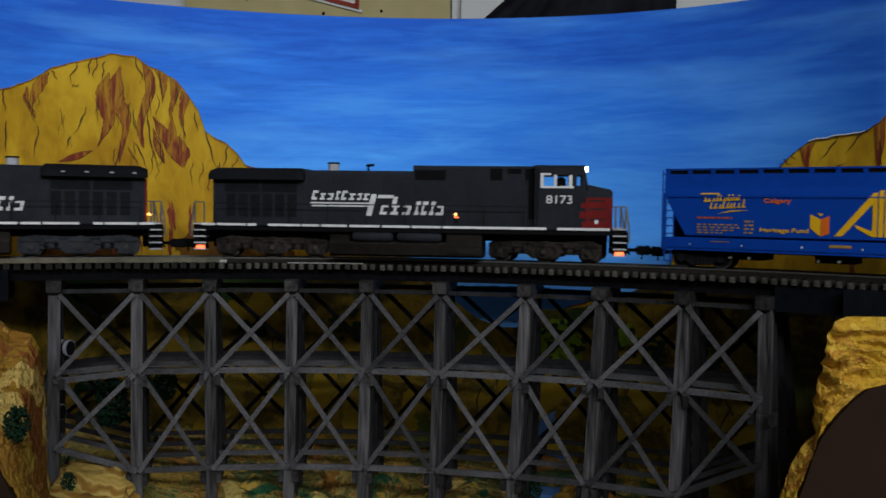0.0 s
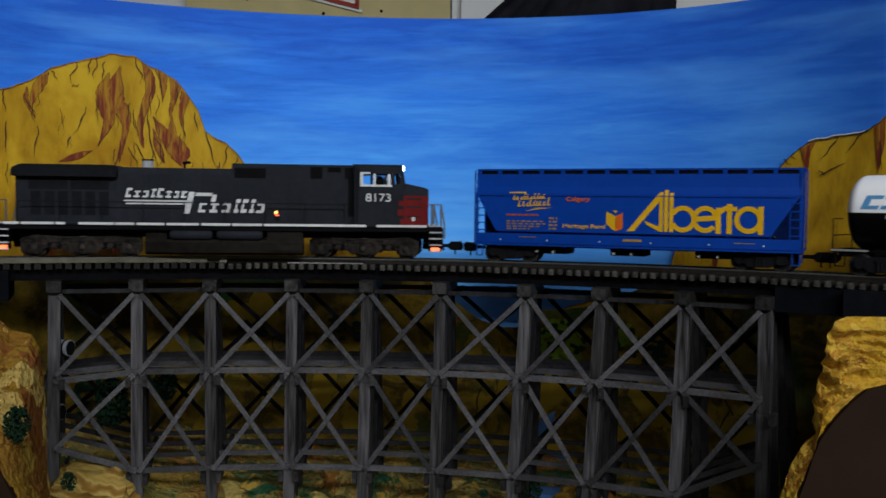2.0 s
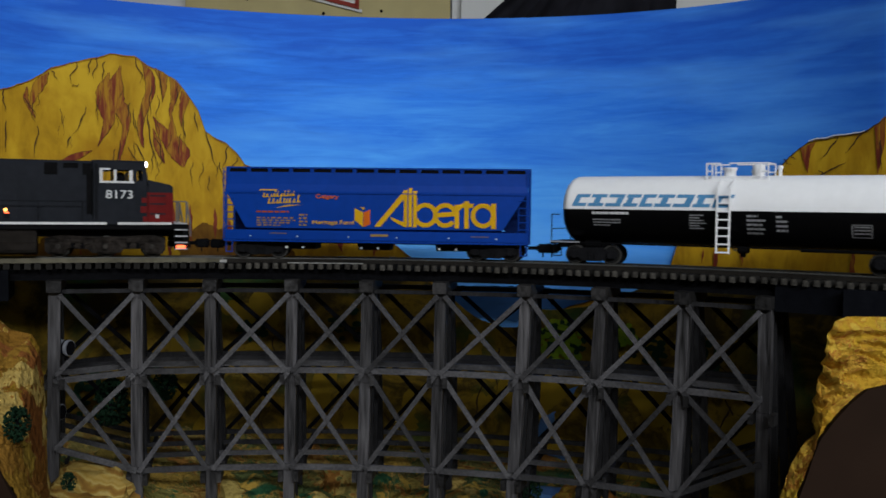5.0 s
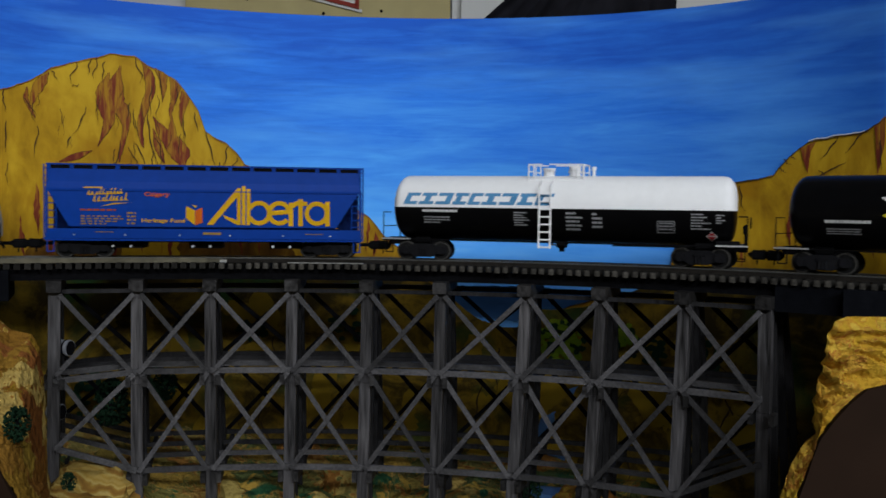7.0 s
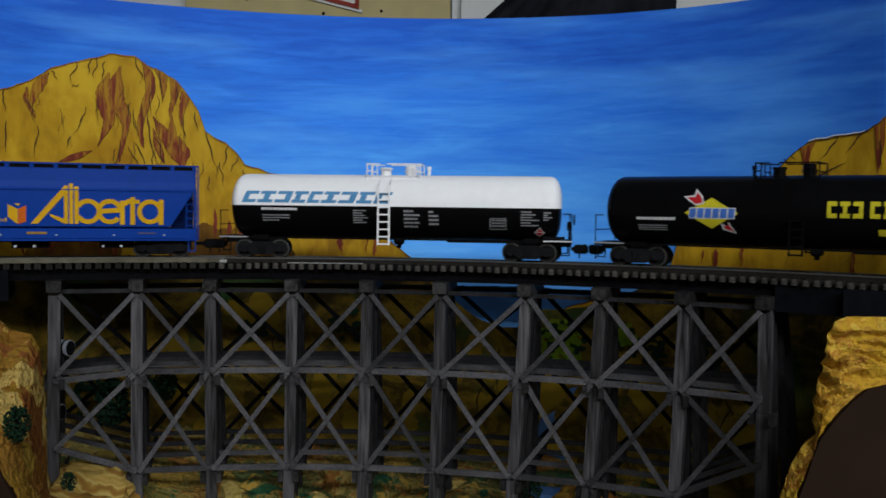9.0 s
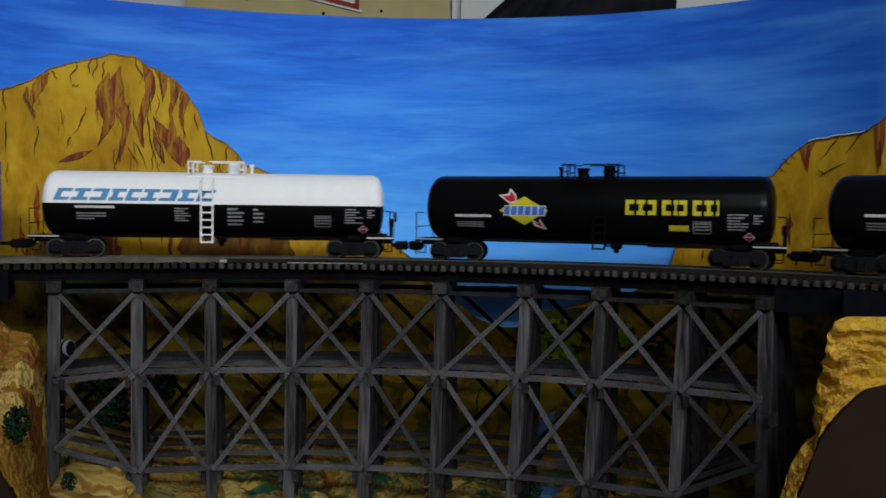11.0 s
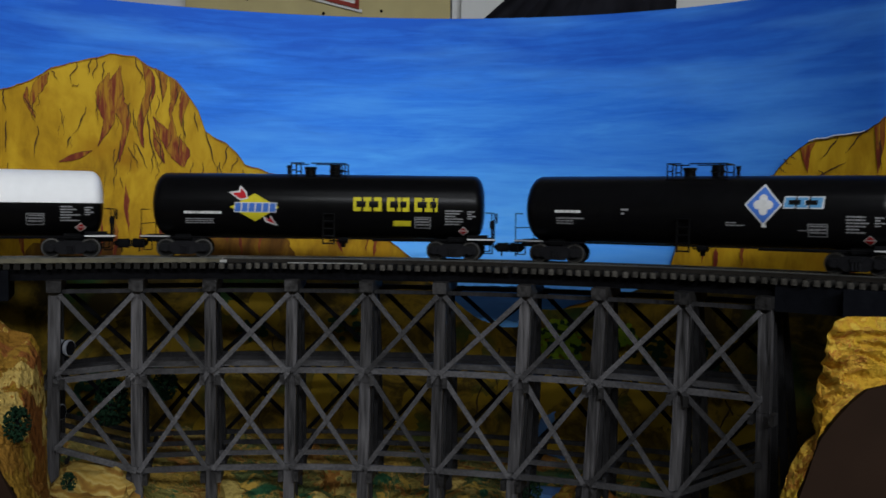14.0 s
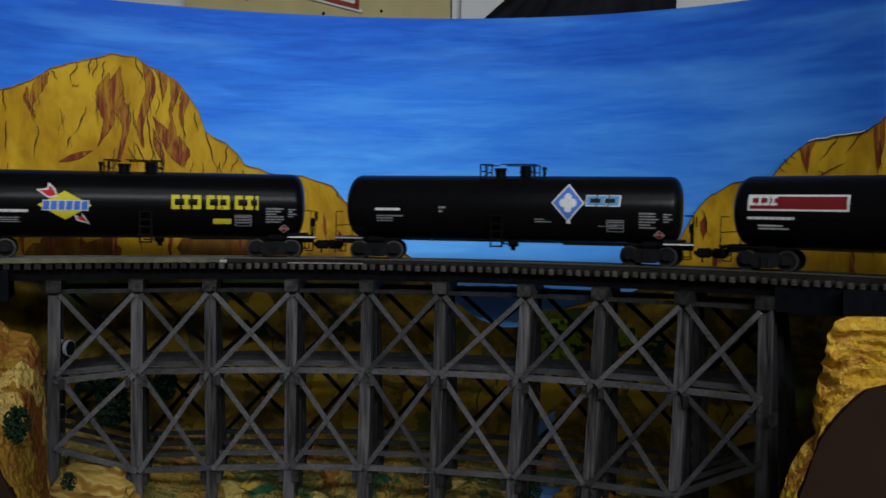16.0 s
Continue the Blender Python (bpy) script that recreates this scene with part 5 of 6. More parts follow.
    P(bm, [(100, 41.6), (101, 41.6), (100.4, 43.4), (99.4, 43.4)], -16.2, 16.2)
    for v in (-16.2, -0.7, 14.8):
        P(bm, [(99.4, 43.4), (100.4, 43.4), (99.4, 49.6), (98.4, 49.6)], v, v + 1.4)
    cab = part("cab", bm, GREY, ob)
    part("cab_roof", X(new_bm(), [(-17.2, 52.9), (17.2, 52.9), (15.5, 53.8), (8, 54.2), (-8, 54.2), (-15.5, 53.8)], 71.2, 99.0), GREY, ob)
    bm = new_bm()
    B(bm, 83.5, 88.5, -11, -6, 36, 47.5, 0.8)
    B(bm, 83.5, 88.5, 6, 11, 36, 47.5, 0.8)
    part("cab_seats", bm, FLAT_BLACK, cab)
    for e in (-1, 1):
        lo, hi = sorted((e * 16.9, e * 17.4))
        bm = new_bm()
        B(bm, 74.8, 76.4, lo, hi, 41.3, 49.4)
        B(bm, 76.4, 80.5, lo, hi, 48.4, 49.4)
        B(bm, 76.4, 92.8, lo, hi, 41.3, 42.4)
        B(bm, 82.2, 83.6, lo, hi, 42.4, 48.6)
        B(bm, 90.3, 92.0, lo, hi, 42.4, 48.4)
        part("window_frame", bm, MARK_WHITE, cab, "white cab window frame")
        lo, hi = sorted((e * 17.0, e * 17.2))
        part("cab_seam", B(new_bm(), 72.2, 74.0, lo, hi, 20, 52), GREY_DARK, cab)
        lo, hi = sorted((e * 11.0, e * 11.3))
        # Black strip laid on the hood for the shaded gap before the cab.
        part("cab_recess", B(new_bm(), 68.2, 71.6, lo, hi, 24, 49), FLAT_BLACK, cab)
    # short nose: red below, grey above
    nose_red = [(99.6, 19), (114.2, 19), (114.2, 36.4), (99.6, 36.4)]
    nose = part("nose", P(new_bm(), nose_red, -13.0, 13.0), RED, ob, "scarlet lower nose")
    part("nose_top", P(new_bm(), [(99.6, 36.4), (114.2, 36.4), (114.2, 39.6), (112.6, 41.0), (101.0, 43.4), (99.6, 43.4)], -13.0, 13.0), GREY, ob, "sloping grey nose top")
    for e in (-1, 1):
        lo, hi = sorted((e * 17.0, e * 17.12))
        for z0, z1, a in ((19.2, 23.0, 97.6), (25.0, 28.6, 96.2), (30.6, 33.4, 96.8)):
            part("nose_flash", B(new_bm(), a, 99.6, lo, hi, z0, z1), RED, cab, "scarlet flash on the cab corner")
        lo, hi = sorted((e * 13.0, e * 13.16))
        for z in (24.0, 29.6, 34.2):
            part("nose_groove", B(new_bm(), 101.5, 110.0, lo, hi, z, z + 0.8), GREY, nose)
        part("number_board", B(new_bm(), 104.6, 106.4, lo, hi, 22.0, 24.2), MARK_WHITE, nose)
    for v in (-1.7, 1.7):
        part("headlight", T(new_bm(), (98.0, v, 52.4), (100.9, v, 52.4), 1.35, 16), GLOW_HEAD if lit else SILVER, ob, "lit white headlight" if lit else "unlit headlight")
    # ends: steps, handrails, pilot, couplers
    for w in (-1, 1):
        for e in (-1, 1):
            lo, hi = sorted((e * 13.5, e * 18.4))
            a, b = sorted((w * 114.4, w * 121.6))
            bm = new_bm()
            B(bm, a, a + 0.5, lo, hi, 4.6, 19)
            B(bm, b - 0.5, b, lo, hi, 4.6, 19)
            l2, h2 = sorted((e * 13.5, e * 14.2))
            B(bm, a, b, l2, h2, 4.6, 19)
            steps = part("step_well", bm, FLAT_BLACK, ob)
            for z in (4.4, 8.0, 11.6, 15.2, 18.8):
                part("tread", B(new_bm(), a, b, lo, hi + 0.15 if e > 0 else hi, z, z + 0.7), STEP_GREY, steps)
            if lit:
                l3, h3 = sorted((e * 14.4, e * 18.2))
                part("step_lamp", B(new_bm(), a + 1.2, b - 1.2, l3, h3, 5.1, 6.8, 0.3), GLOW_RED, steps, "glowing red step lamp")
            bm = new_bm()
            v = e * 18.0
            for x in (w * 115.6, w * 121.0):
                T(bm, (x, v, 19), (x, v, 31.5), 0.55)
            T(bm, (w * 115.6, v, 31.5), (w * 121.0, v, 31.5), 0.4)
            T(bm, (w * 121.0, v, 31.5), (w * 123.0, v, 20), 0.55)
            T(bm, (w * 123.0, v, 20), (w * 123.0, v, 12), 0.45)
            part("handrail", bm, RAIL_GREY, ob, "dull grey handrail")
        bm = new_bm()
        a, b = sorted((w * 119, w * 122.5))
        B(bm, a, b, -17, 17, 8.0, 18.4, 0.4)
        T(bm, (w * 122, 6, 9), (w * 124.5, 6.5, 5), 0.6)
        T(bm, (w * 122, -6, 9), (w * 124.5, -6.5, 5), 0.6)
        part("pilot", bm, FLAT_BLACK, ob)
        coupler(ob, w * 122, w, 8.6)
    # fuel tank and air reservoirs under the frame
    bm = new_bm()
    X(bm, [(-15.2, 10.5), (-16.2, 9), (-15, 3.2), (-11, 1.8), (11, 1.8), (15, 3.2), (16.2, 9), (15.2, 10.5)], -43.5, 43)
    B(bm, 23, 43, -16, 16, 4, 16, 0.5)
    B(bm, -43.5, -32, -14, 14, 9, 16, 0.5)
    part("fuel_tank", bm, TANK_DUST, ob, "dusty brown-black fuel tank")
    for e in (-1, 1):
        for a, b in ((-30, -7), (-4.5, 20.5)):
            part("air_reservoir", lathe_x(new_bm(), [(a * MM, 0.0018), ((a + 1.4) * MM, 0.0029), ((b - 1.4) * MM, 0.0029), (b * MM, 0.0018)], -e * 15.2 * MM, 13.2 * MM, 16), GREY, ob, smooth=True)
    flat = lambda z: 10.95
    word = blocks([1, 1, 1, 0.7, 1, 1, 0.8, 1], -55.0, -20.5, 33.6, 38.8, 1.3, 0.34, (1, 0.72, 0.72, 0.95, 1, 0.72, 0.72, 0.72)) + blocks([0.9, 1, 1, 0.55, 0.7, 0.55, 1], -15.6, 23.0, 25.6, 33.2, 1.8, 0.36, (0.75, 0.75, 0.75, 1, 1, 1, 0.75)) + [rect(-55.6, -19, 31.4, 32.2, 0.3), rect(-54.6, -20, 29.8, 30.6, 0.3), rect(-23.4, -20.2, 24.8, 37.0, 3.2), rect(-17, -8, 34.8, 36.6, 0.8), rect(-8.4, -6.0, 31.6, 35.6, 1.0)]
    for far in (False, True):
        name_shapes = [[(u + 29.0, z) for u, z in shape] for shape in word] if far and turned else word
        decal("lettering", name_shapes, MARK_WHITE, ob, flat, "white railway name as plain slanted shapes", far=far, rise=0.28)
    lettered("road_number", "8173", 78, 92.1, 32.8, 37.4, MARK_WHITE, cab, lambda z: 17.1, "white painted road number", bold=0.005)
    trucks = [loco_truck(ob, u, fm) for u in (-79.5, 79.5)]
    TRAIN.append((ob, offset, 0.0795, turned, trucks))
    return ob


locomotive("dark grey diesel locomotive, scarlet nose, headlight and step lamps lit", 0.0, 0.0, TRUCK_BROWN, True)
second = locomotive("dark grey diesel locomotive running nose first, lamps unlit", -0.2673, 180.0, TRUCK_GREY, False)
for x in (-70, -82, -95, -107):
    part("marker_lamp", B(new_bm(), x - 1.2, x + 1.2, -15.8, -15.2, 46.8, 47.5, 0.2), STEP_GREY, second, "small pale marker on the radiator roof")
part("end_panel", B(new_bm(), -114.2, -113.0, -10.5, 10.5, 19, 44), RED, second, "scarlet rear hood end")
part("rear_lamp", B(new_bm(), -117.0, -114.2, -12.4, -10.4, 23.6, 24.8, 0.3), GLOW_AMBER, second, "small lit amber lamp")

# ---- covered hopper ----


def hopper():
    ob = thing("hopper_car", "deep blue covered hopper car with yellow lettering", "hopper car", "train on the trestle")
    def side(z):
        return 16.5 if z < 37.2 else 16.5 - (z - 37.2) * 0.30 if z < 42 else 15.06 - (z - 42) * 0.10
    # body: the side sheets end in slopes above the trucks
    bm = new_bm()
    for e in (-1, 1):
        levels = [(17.4, -73.5, 71.5), (27.0, -79.2, 77.6), (38.4, -85.4, 85.0), (42.0, -85.6, 85.6), (48.8, -85.6, 85.6)]
        outer = [[(u * MM, -e * side(z) * MM, z * MM) for z, a, b in levels for u in (a,)], [(u * MM, -e * side(z) * MM, z * MM) for z, a, b in levels for u in (b,)]]
        inner = [[(x, y + e * 0.0008, z) for x, y, z in row] for row in outer]
        ring_a = outer[0] + inner[0][::-1]
        ring_b = outer[1] + inner[1][::-1]
        loft(bm, [ring_a, ring_b])
    body = part("body", bm, BLUE, ob)
    for w in (-1, 1):
        bm = new_bm()
        P(bm, [(w * 85, 38.6), (w * 85, 39.6), (w * 71, 18.2), (w * 71, 17.2)], -15.6, 15.6)
        B(bm, *sorted((w * 84.6, w * 85.4)), -15.6, 15.6, 38.6, 48.8)
        part("slope_sheet", bm, BLUE, ob)
    # Recessed end panels; the shade on them is painted in as dark navy.
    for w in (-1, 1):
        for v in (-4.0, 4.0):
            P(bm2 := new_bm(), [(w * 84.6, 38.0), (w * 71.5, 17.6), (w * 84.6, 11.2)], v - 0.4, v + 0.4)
            part("end_panel", bm2, NAVY_SHADE, ob, "navy panel under the slope sheet, its shade painted in")
    part("roof", X(new_bm(), [(-14.0, 48.6), (14.0, 48.6), (12, 49.6), (4, 50.2), (-4, 50.2), (-12, 49.6)], -85.6, 85.6), BLUE, ob)
    for e in (-1, 1):
        lo, hi = sorted((e * 13.6, e * 14.6))
        bm = new_bm()
        B(bm, -85.8, 87.0, lo, hi, 50.9, 51.8)
        part("roof_rail", bm, BLUE, ob)
        for i in range(15):
            u = -84.6 + i * 12.1
            part("rail_post", B(new_bm(), u - 1.0, u + 1.0, lo, hi, 48.6, 51.0), BLUE, ob)
        lo, hi = sorted((e * 13.0, e * 13.5))
        part("roof_gutter", B(new_bm(), -85, 85, lo, hi, 48.9, 50.9), FLAT_BLACK, ob)
        lo, hi = sorted((e * 16.4, e * 16.85))
        part("belt_seam", B(new_bm(), -83, 83, lo, hi, 37.0, 37.5), BLUE, ob)
        lo, hi = sorted((e * 14.5, e * 16.7))
        # Black strip put behind the rail posts to darken the gaps like shade.
        part("side_sill", B(new_bm(), -85.8, 85.8, lo, hi, 10.6, 16.2, 0.3), BLUE, ob)
        part("sill_flange", B(new_bm(), -85.8, 85.8, lo, hi + 0.3, 9.6, 10.4), BLUE, ob)
        lo, hi = sorted((e * 16.6, e * 17.1))
        for u in (-70.8, -44.0, -14.9, 12.4, 41.7, 68.1):
            part("reflector", B(new_bm(), u - 0.5, u + 0.5, lo, hi, 12.3, 13.2, 0.25), MARK_WHITE, ob, "small white sill marker")
        # end posts, ladders and grab irons
        for w in (-1, 1):
            bm = new_bm()
            B(bm, *sorted((w * 84.6, w * 85.8)), *sorted((e * 15.2, e * 16.4)), 10, 39)
            for z in range(14, 38, 4):
                T(bm, (w * 80.2, e * 16.3, z), (w * 85.6, e * 16.3, z), 0.35)
            T(bm, (w * 80.2, e * 16.3, 16), (w * 80.2, e * 16.3, 30), 0.35)
            for z in range(13, 50, 4):
                T(bm, (w * 86.6, e * 9.0, z), (w * 86.6, e * 15.6, z), 0.35)
            T(bm, (w * 86.6, e * 15.6, 10), (w * 86.6, e * 15.6, 51), 0.4)
            part("end_ladder", bm, BLUE, ob)
            bm = new_bm()
            T(bm, (w * 81.5, e * 16.2, 10), (w * 81.5, e * 16.2, 3.4), 0.35)
            T(bm, (w * 85.0, e * 16.2, 10), (w * 85.0, e * 16.2, 3.4), 0.35)
            T(bm, (w * 81.5, e * 16.2, 3.6), (w * 85.0, e * 16.2, 3.6), 0.35)
            part("stirrup", bm, BLUE, ob)
    part("centre_sill", B(new_bm(), -86, 86, -3.2, 3.2, 8.4, 13.0, 0.3), FLAT_BLACK, ob)
    part("floor_plate", B(new_bm(), -73, 71, -14.4, 14.4, 16.4, 17.4), BLUE, ob)
    for w in (-1, 1):
        part("end_platform", B(new_bm(), *sorted((w * 72, w * 86.2)), -16, 16, 9.8, 11.2), BLUE, ob)
    for a, b in ((-58, -31), (-13, 10), (33, 53)):
        c = (a + b) / 2
        bm = new_bm()
        loft(bm, [[(u * MM, v * MM, z * MM) for u, v in ((p, -q), (r, -q), (r, q), (p, q))] for p, r, q, z in ((a, b, 13, 16.6), (c - 9, c + 9, 9, 7.2), (c - 9, c + 9, 9, 5.2))])
        outlet = part("outlet", bm, FLAT_BLACK, ob)
        bm = new_bm()
        for u in (c - 7, c + 2.5):
            T(bm, (u, 11.5, 6.4), (u, 9, 6.4), 0.7, 8)
        part("outlet_cap", bm, MARK_WHITE, outlet, "pale outlet gate knob")
    s = lambda z: side(z)
    def ring(cu, cz, r, w, a0, a1, n=22):
        return [(cu + q * math.cos(t), cz + q * math.sin(t)) for q, order in ((r, 1), (r - w, -1)) for t in (radians(a0 + (a1 - a0) * (i if order > 0 else n - i) / n) for i in range(n + 1))]
    mid, r, w = 25.6, 6.9, 2.5
    strokes = [[(-0.3, 18.8), (3.2, 18.8), (17.6, 35.8), (16.4, 39.2)], [(8.6, 24.4), (9.8, 22.4), (16.4, 18.8), (16.4, 21.4)],
               rect(16.3, 18.3, 18.8, 39.4), rect(18.9, 20.9, 18.8, 40.6), rect(21.5, 23.6, 18.8, 39.0),
               ring(28.4, mid, r, w, -155, 155), ring(39.6, mid, r, w, 20, 320), [(35.2, 24.4), (35.2, 27.0), (46.2, 27.8), (45.4, 25.2)],
               rect(44.8, 47.3, 18.4, 31.6), ring(51.0, 26.8, 6.0, w, 60, 150), rect(50.2, 52.7, 18.4, 33.6), rect(48.8, 55.2, 30.0, 32.2), ring(60.6, mid, r, w, 0, 360), rect(65.2, 67.8, 18.4, 32.4)]
    for i, stroke in enumerate(strokes):
        decal("letter_stroke", [stroke], YELLOW, ob, s, "large yellow province name" if i == 0 else "", rise=0.30 + 0.004 * i)
    lettered("lettering", "Heritage Fund", -35.2, -12.0, 19.2, 22.0, YELLOW, ob, s, "small yellow words", bold=0.02, rise=0.3)
    lettered("lettering", "Calgary", -33.6, -20.4, 33.6, 36.6, ORANGE, ob, s, "small orange town name", bold=0.02, rise=0.3)
    pen = random.Random(9)
    swash = []
    for x0, x1, base, tall in ((-64, -46, 34.6, 2.6), (-61, -43, 31.0, 3.0)):
        x = x0
        while x < x1:
            h = tall * pen.uniform(0.6, 1.5)
            swash.append(rect(x, x + 0.8, base + (x - x0) * 0.05, base + (x - x0) * 0.05 + h, 0.9))
            swash.append(rect(x + 0.5, x + 1.7, base + (x - x0) * 0.05, base + 0.7 + (x - x0) * 0.05, 0.4))
            x += pen.uniform(1.4, 2.6)
    swash += [rect(-66.5, -57, 38.4, 39.1, 1.5), [(-57, 28.4), (-50, 29.6), (-40.6, 30.6), (-50, 30.4)]]
    decal("script_mark", swash, YELLOW, ob, s, "yellow script strokes", rise=0.3)
    decal("reporting_mark", bars(-67.5, -45, 25.0, 27.0, 1, 5, 0.6), RUST_PRINT, ob, s, "orange bars of small print", rise=0.3)
    decal("data_print", bars(-67.3, -45.0, 17.8, 23.4, 4, 6, 1.1) + bars(-43, -37.5, 17.8, 25.4, 4, 7, 0.9), DULL_YELLOW, ob, s, "fine yellow print", rise=0.3)
    decal("emblem", [[(-11.4, 29.0), (-6.6, 26.6), (-6.6, 18.4), (-11.4, 22.4)], [(-8.4, 29.6), (-6.2, 28.0), (-5.6, 29.4)]], YELLOW, ob, s, "yellow and orange folded emblem", rise=0.3)
    decal("emblem", [[(-6.4, 26.6), (-2.6, 28.4), (-2.6, 20.0), (-6.4, 18.4)]], ORANGE, ob, s, rise=0.3)
    decal("sill_label", [rect(17.6 - 20, 27.6 - 20, 13.2, 14.5)], DULL_YELLOW, ob, lambda z: 16.75, rise=0.2)
    decal("sill_label", [rect(-60, -50, 14.2, 14.6), rect(54, 64, 13.6, 14.0)], DULL_YELLOW, ob, lambda z: 16.75, rise=0.2)
    for w in (-1, 1):
        coupler(ob, w * 86, w, 7.6)
    trucks = [freight_truck(ob, u) for u in (-68.0, 68.0)]
    TRAIN.append((ob, 0.2351, 0.068, 0.0, trucks))


hopper()

# ---- tank cars ----
TANK_R, TANK_Z, TANK_L = 18.1, 30.05, 94.4


def on_tank(z):
    return math.sqrt(max(0.0, TANK_R ** 2 - (z - TANK_Z) ** 2))


def tank_car(label, offset, upper, ladder_u, trim, flip=1):
    ob = thing("tank_car", label, "tank car", "train on the trestle")
    ring = []
    for i in range(11):
        a = math.pi / 2 * i / 10
        ring.append((-TANK_L + 7.5 * (1 - math.cos(a) ** 0.85), TANK_R * math.sin(a) ** 0.62 if a > 0 else 0.3))
    profile = [(x * MM, r * MM) for x, r in ring] + [(-x * MM, r * MM) for x, r in ring[::-1]]
    if upper is None:
        part("tank", lathe_x(new_bm(), profile, 0, TANK_Z * MM, 48), BLACK, ob, smooth=True)
    else:
        for name, m, keep, text in (("tank_top", upper, 1, "white upper half of the tank"), ("tank_bottom", BLACK, -1, "black lower half of the tank")):
            bm = lathe_x(new_bm(), profile, 0, TANK_Z * MM, 48)
            bmesh.ops.bisect_plane(bm, geom=bm.verts[:] + bm.edges[:] + bm.faces[:], plane_co=(0, 0, (TANK_Z + 0.05) * MM), plane_no=(0, 0, keep), clear_inner=True)
            part(name, bm, m, ob, text, smooth=True)
    # platform with its railing and domes
    tm = upper or BLACK
    bm = new_bm()
    B(bm, -16.5, 15.2, -9.5, 9.5, 45.2, 46.2)
    for u in (-15.5, 0, 14.5):
        B(bm, u - 0.5, u + 0.5, -9, 9, 43.6, 45.4)
    platform = part("platform", bm, tm, ob)
    for e in (-1, 1):
        for u in (-15.8, -13.0, 11.0, 14.6):
            part("railing_post", T(new_bm(), (u, e * 9.2, 46), (u, e * 9.2, 54.4), 0.4), tm, platform)
        for p, q, z in ((-15.8, -8.5, 54.2), (-4.5, 14.6, 54.2), (-15.8, -13, 50.2), (11.0, 14.6, 50.2)):
            part("railing_bar", T(new_bm(), (p, e * 9.2, z), (q, e * 9.2, z), 0.38), tm, platform)
    for u in (-15.8, 14.6):
        part("railing_bar", T(new_bm(), (u, -9.2, 54.2), (u, 9.2, 54.2), 0.4), tm, platform)
    bm = new_bm()
    T(bm, (-6.2, 0, 46), (-6.2, 0, 52.0), 3.1, 20)
    T(bm, (-6.2, 0, 51.0), (-6.2, 0, 52.4), 3.6, 20)
    part("manway", bm, tm, ob, smooth=True)
    bm = new_bm()
    T(bm, (8.2, 0, 46), (8.2, 0, 53.4), 3.2, 20)
    T(bm, (8.2, 0, 49.8), (8.2, 0, 50.8), 3.7, 20)
    part("valve_dome", bm, tm, ob, smooth=True)
    bm = new_bm()
    T(bm, (flip * 18.6, 0, 46.8), (flip * 18.6, 0, 51.5), 0.9, 10)
    T(bm, (flip * 18.6, 0, 51.3), (flip * 18.6, 0, 53.2), 1.3, 10)
    part("vent_valve", bm, tm, ob, smooth=True)
    top = 42.0 if upper else 26.0
    for e in (-1, 1):
        bm = new_bm()
        for u in (ladder_u - 3.1, ladder_u + 3.1):
            B(bm, u - 0.45, u + 0.45, *sorted((e * 18.6, e * 19.3)), 8.6, top)
            if upper:
                T(bm, (u, e * 18.9, 42.0), (u, e * 9.4, 46), 0.4)
            else:
                T(bm, (u, e * 18.9, 25.6), (u, e * 16.5, 25.6), 0.4)
        part("ladder", bm, tm, ob)
        z = 9.2
        while z < top:
            part("rung", T(new_bm(), (ladder_u - 3.0, e * 19.0, z), (ladder_u + 3.0, e * 19.0, z), 0.5), tm, ob)
            z += 4.1
    # underframe: end sills, saddles, pipes, handrails
    for w in (-1, 1):
        bm = new_bm()
        B(bm, *sorted((w * 70, w * 100)), -3.4, 3.4, 8.4, 12.6, 0.3)
        B(bm, *sorted((w * 97.5, w * 100)), -14, 14, 10.6, 12.4, 0.2)
        part("end_sill", bm, FLAT_BLACK, ob)
        bm = new_bm()
        B(bm, *sorted((w * 84, w * 100.0)), 10.5, 14.5, 11.6, 12.3)
        B(bm, *sorted((w * 84, w * 100.0)), -14.5, -10.5, 11.6, 12.3)
        part("side_walk", bm, SILVER if trim else FLAT_BLACK, ob)
        bm = new_bm()
        P(bm, [(w * 74, 8), (w * 82, 8), (w * 84, 20), (w * 72, 20)], -6.5, 6.5)
        part("saddle", bm, FLAT_BLACK, ob)
        bm = new_bm()
        for e in (-1, 1):
            T(bm, (w * 99.5, e * 13.6, 12), (w * 99.5, e * 13.6, 27), 0.3)
            T(bm, (w * 99.5, e * 13.6, 27), (w * 95, e * 13.6, 27), 0.3)
            T(bm, (w * 94, e * 12.5, 12), (w * 94, e * 12.5, 4.0), 0.35)
            T(bm, (w * 98.5, e * 12.5, 12), (w * 98.5, e * 12.5, 4.0), 0.35)
            T(bm, (w * 94, e * 12.5, 4.2), (w * 98.5, e * 12.5, 4.2), 0.35)
        T(bm, (w * 99.5, -13.6, 19), (w * 99.5, 13.6, 19), 0.3)
        part("end_rail", bm, FLAT_BLACK, ob)
    bm = new_bm()
    T(bm, (-88, 10, 11.6), (88, 10, 11.6), 0.45)
    T(bm, (-88, -10, 11.6), (88, -10, 11.6), 0.45)
    T(bm, (30, 4, 10.6), (72, 4, 10.6), 0.6)
    part("train_pipe", bm, FLAT_BLACK, ob)
    bm = new_bm()
    B(bm, ladder_u + 4, ladder_u + 9, -3, 6, 8.4, 12.2, 0.6)
    T(bm, (ladder_u + 6.5, 2, 9), (ladder_u + 6.5, 2, 6.4), 1.4, 10)
    part("outlet_valve", bm, FLAT_BLACK, ob)
    bm = new_bm()
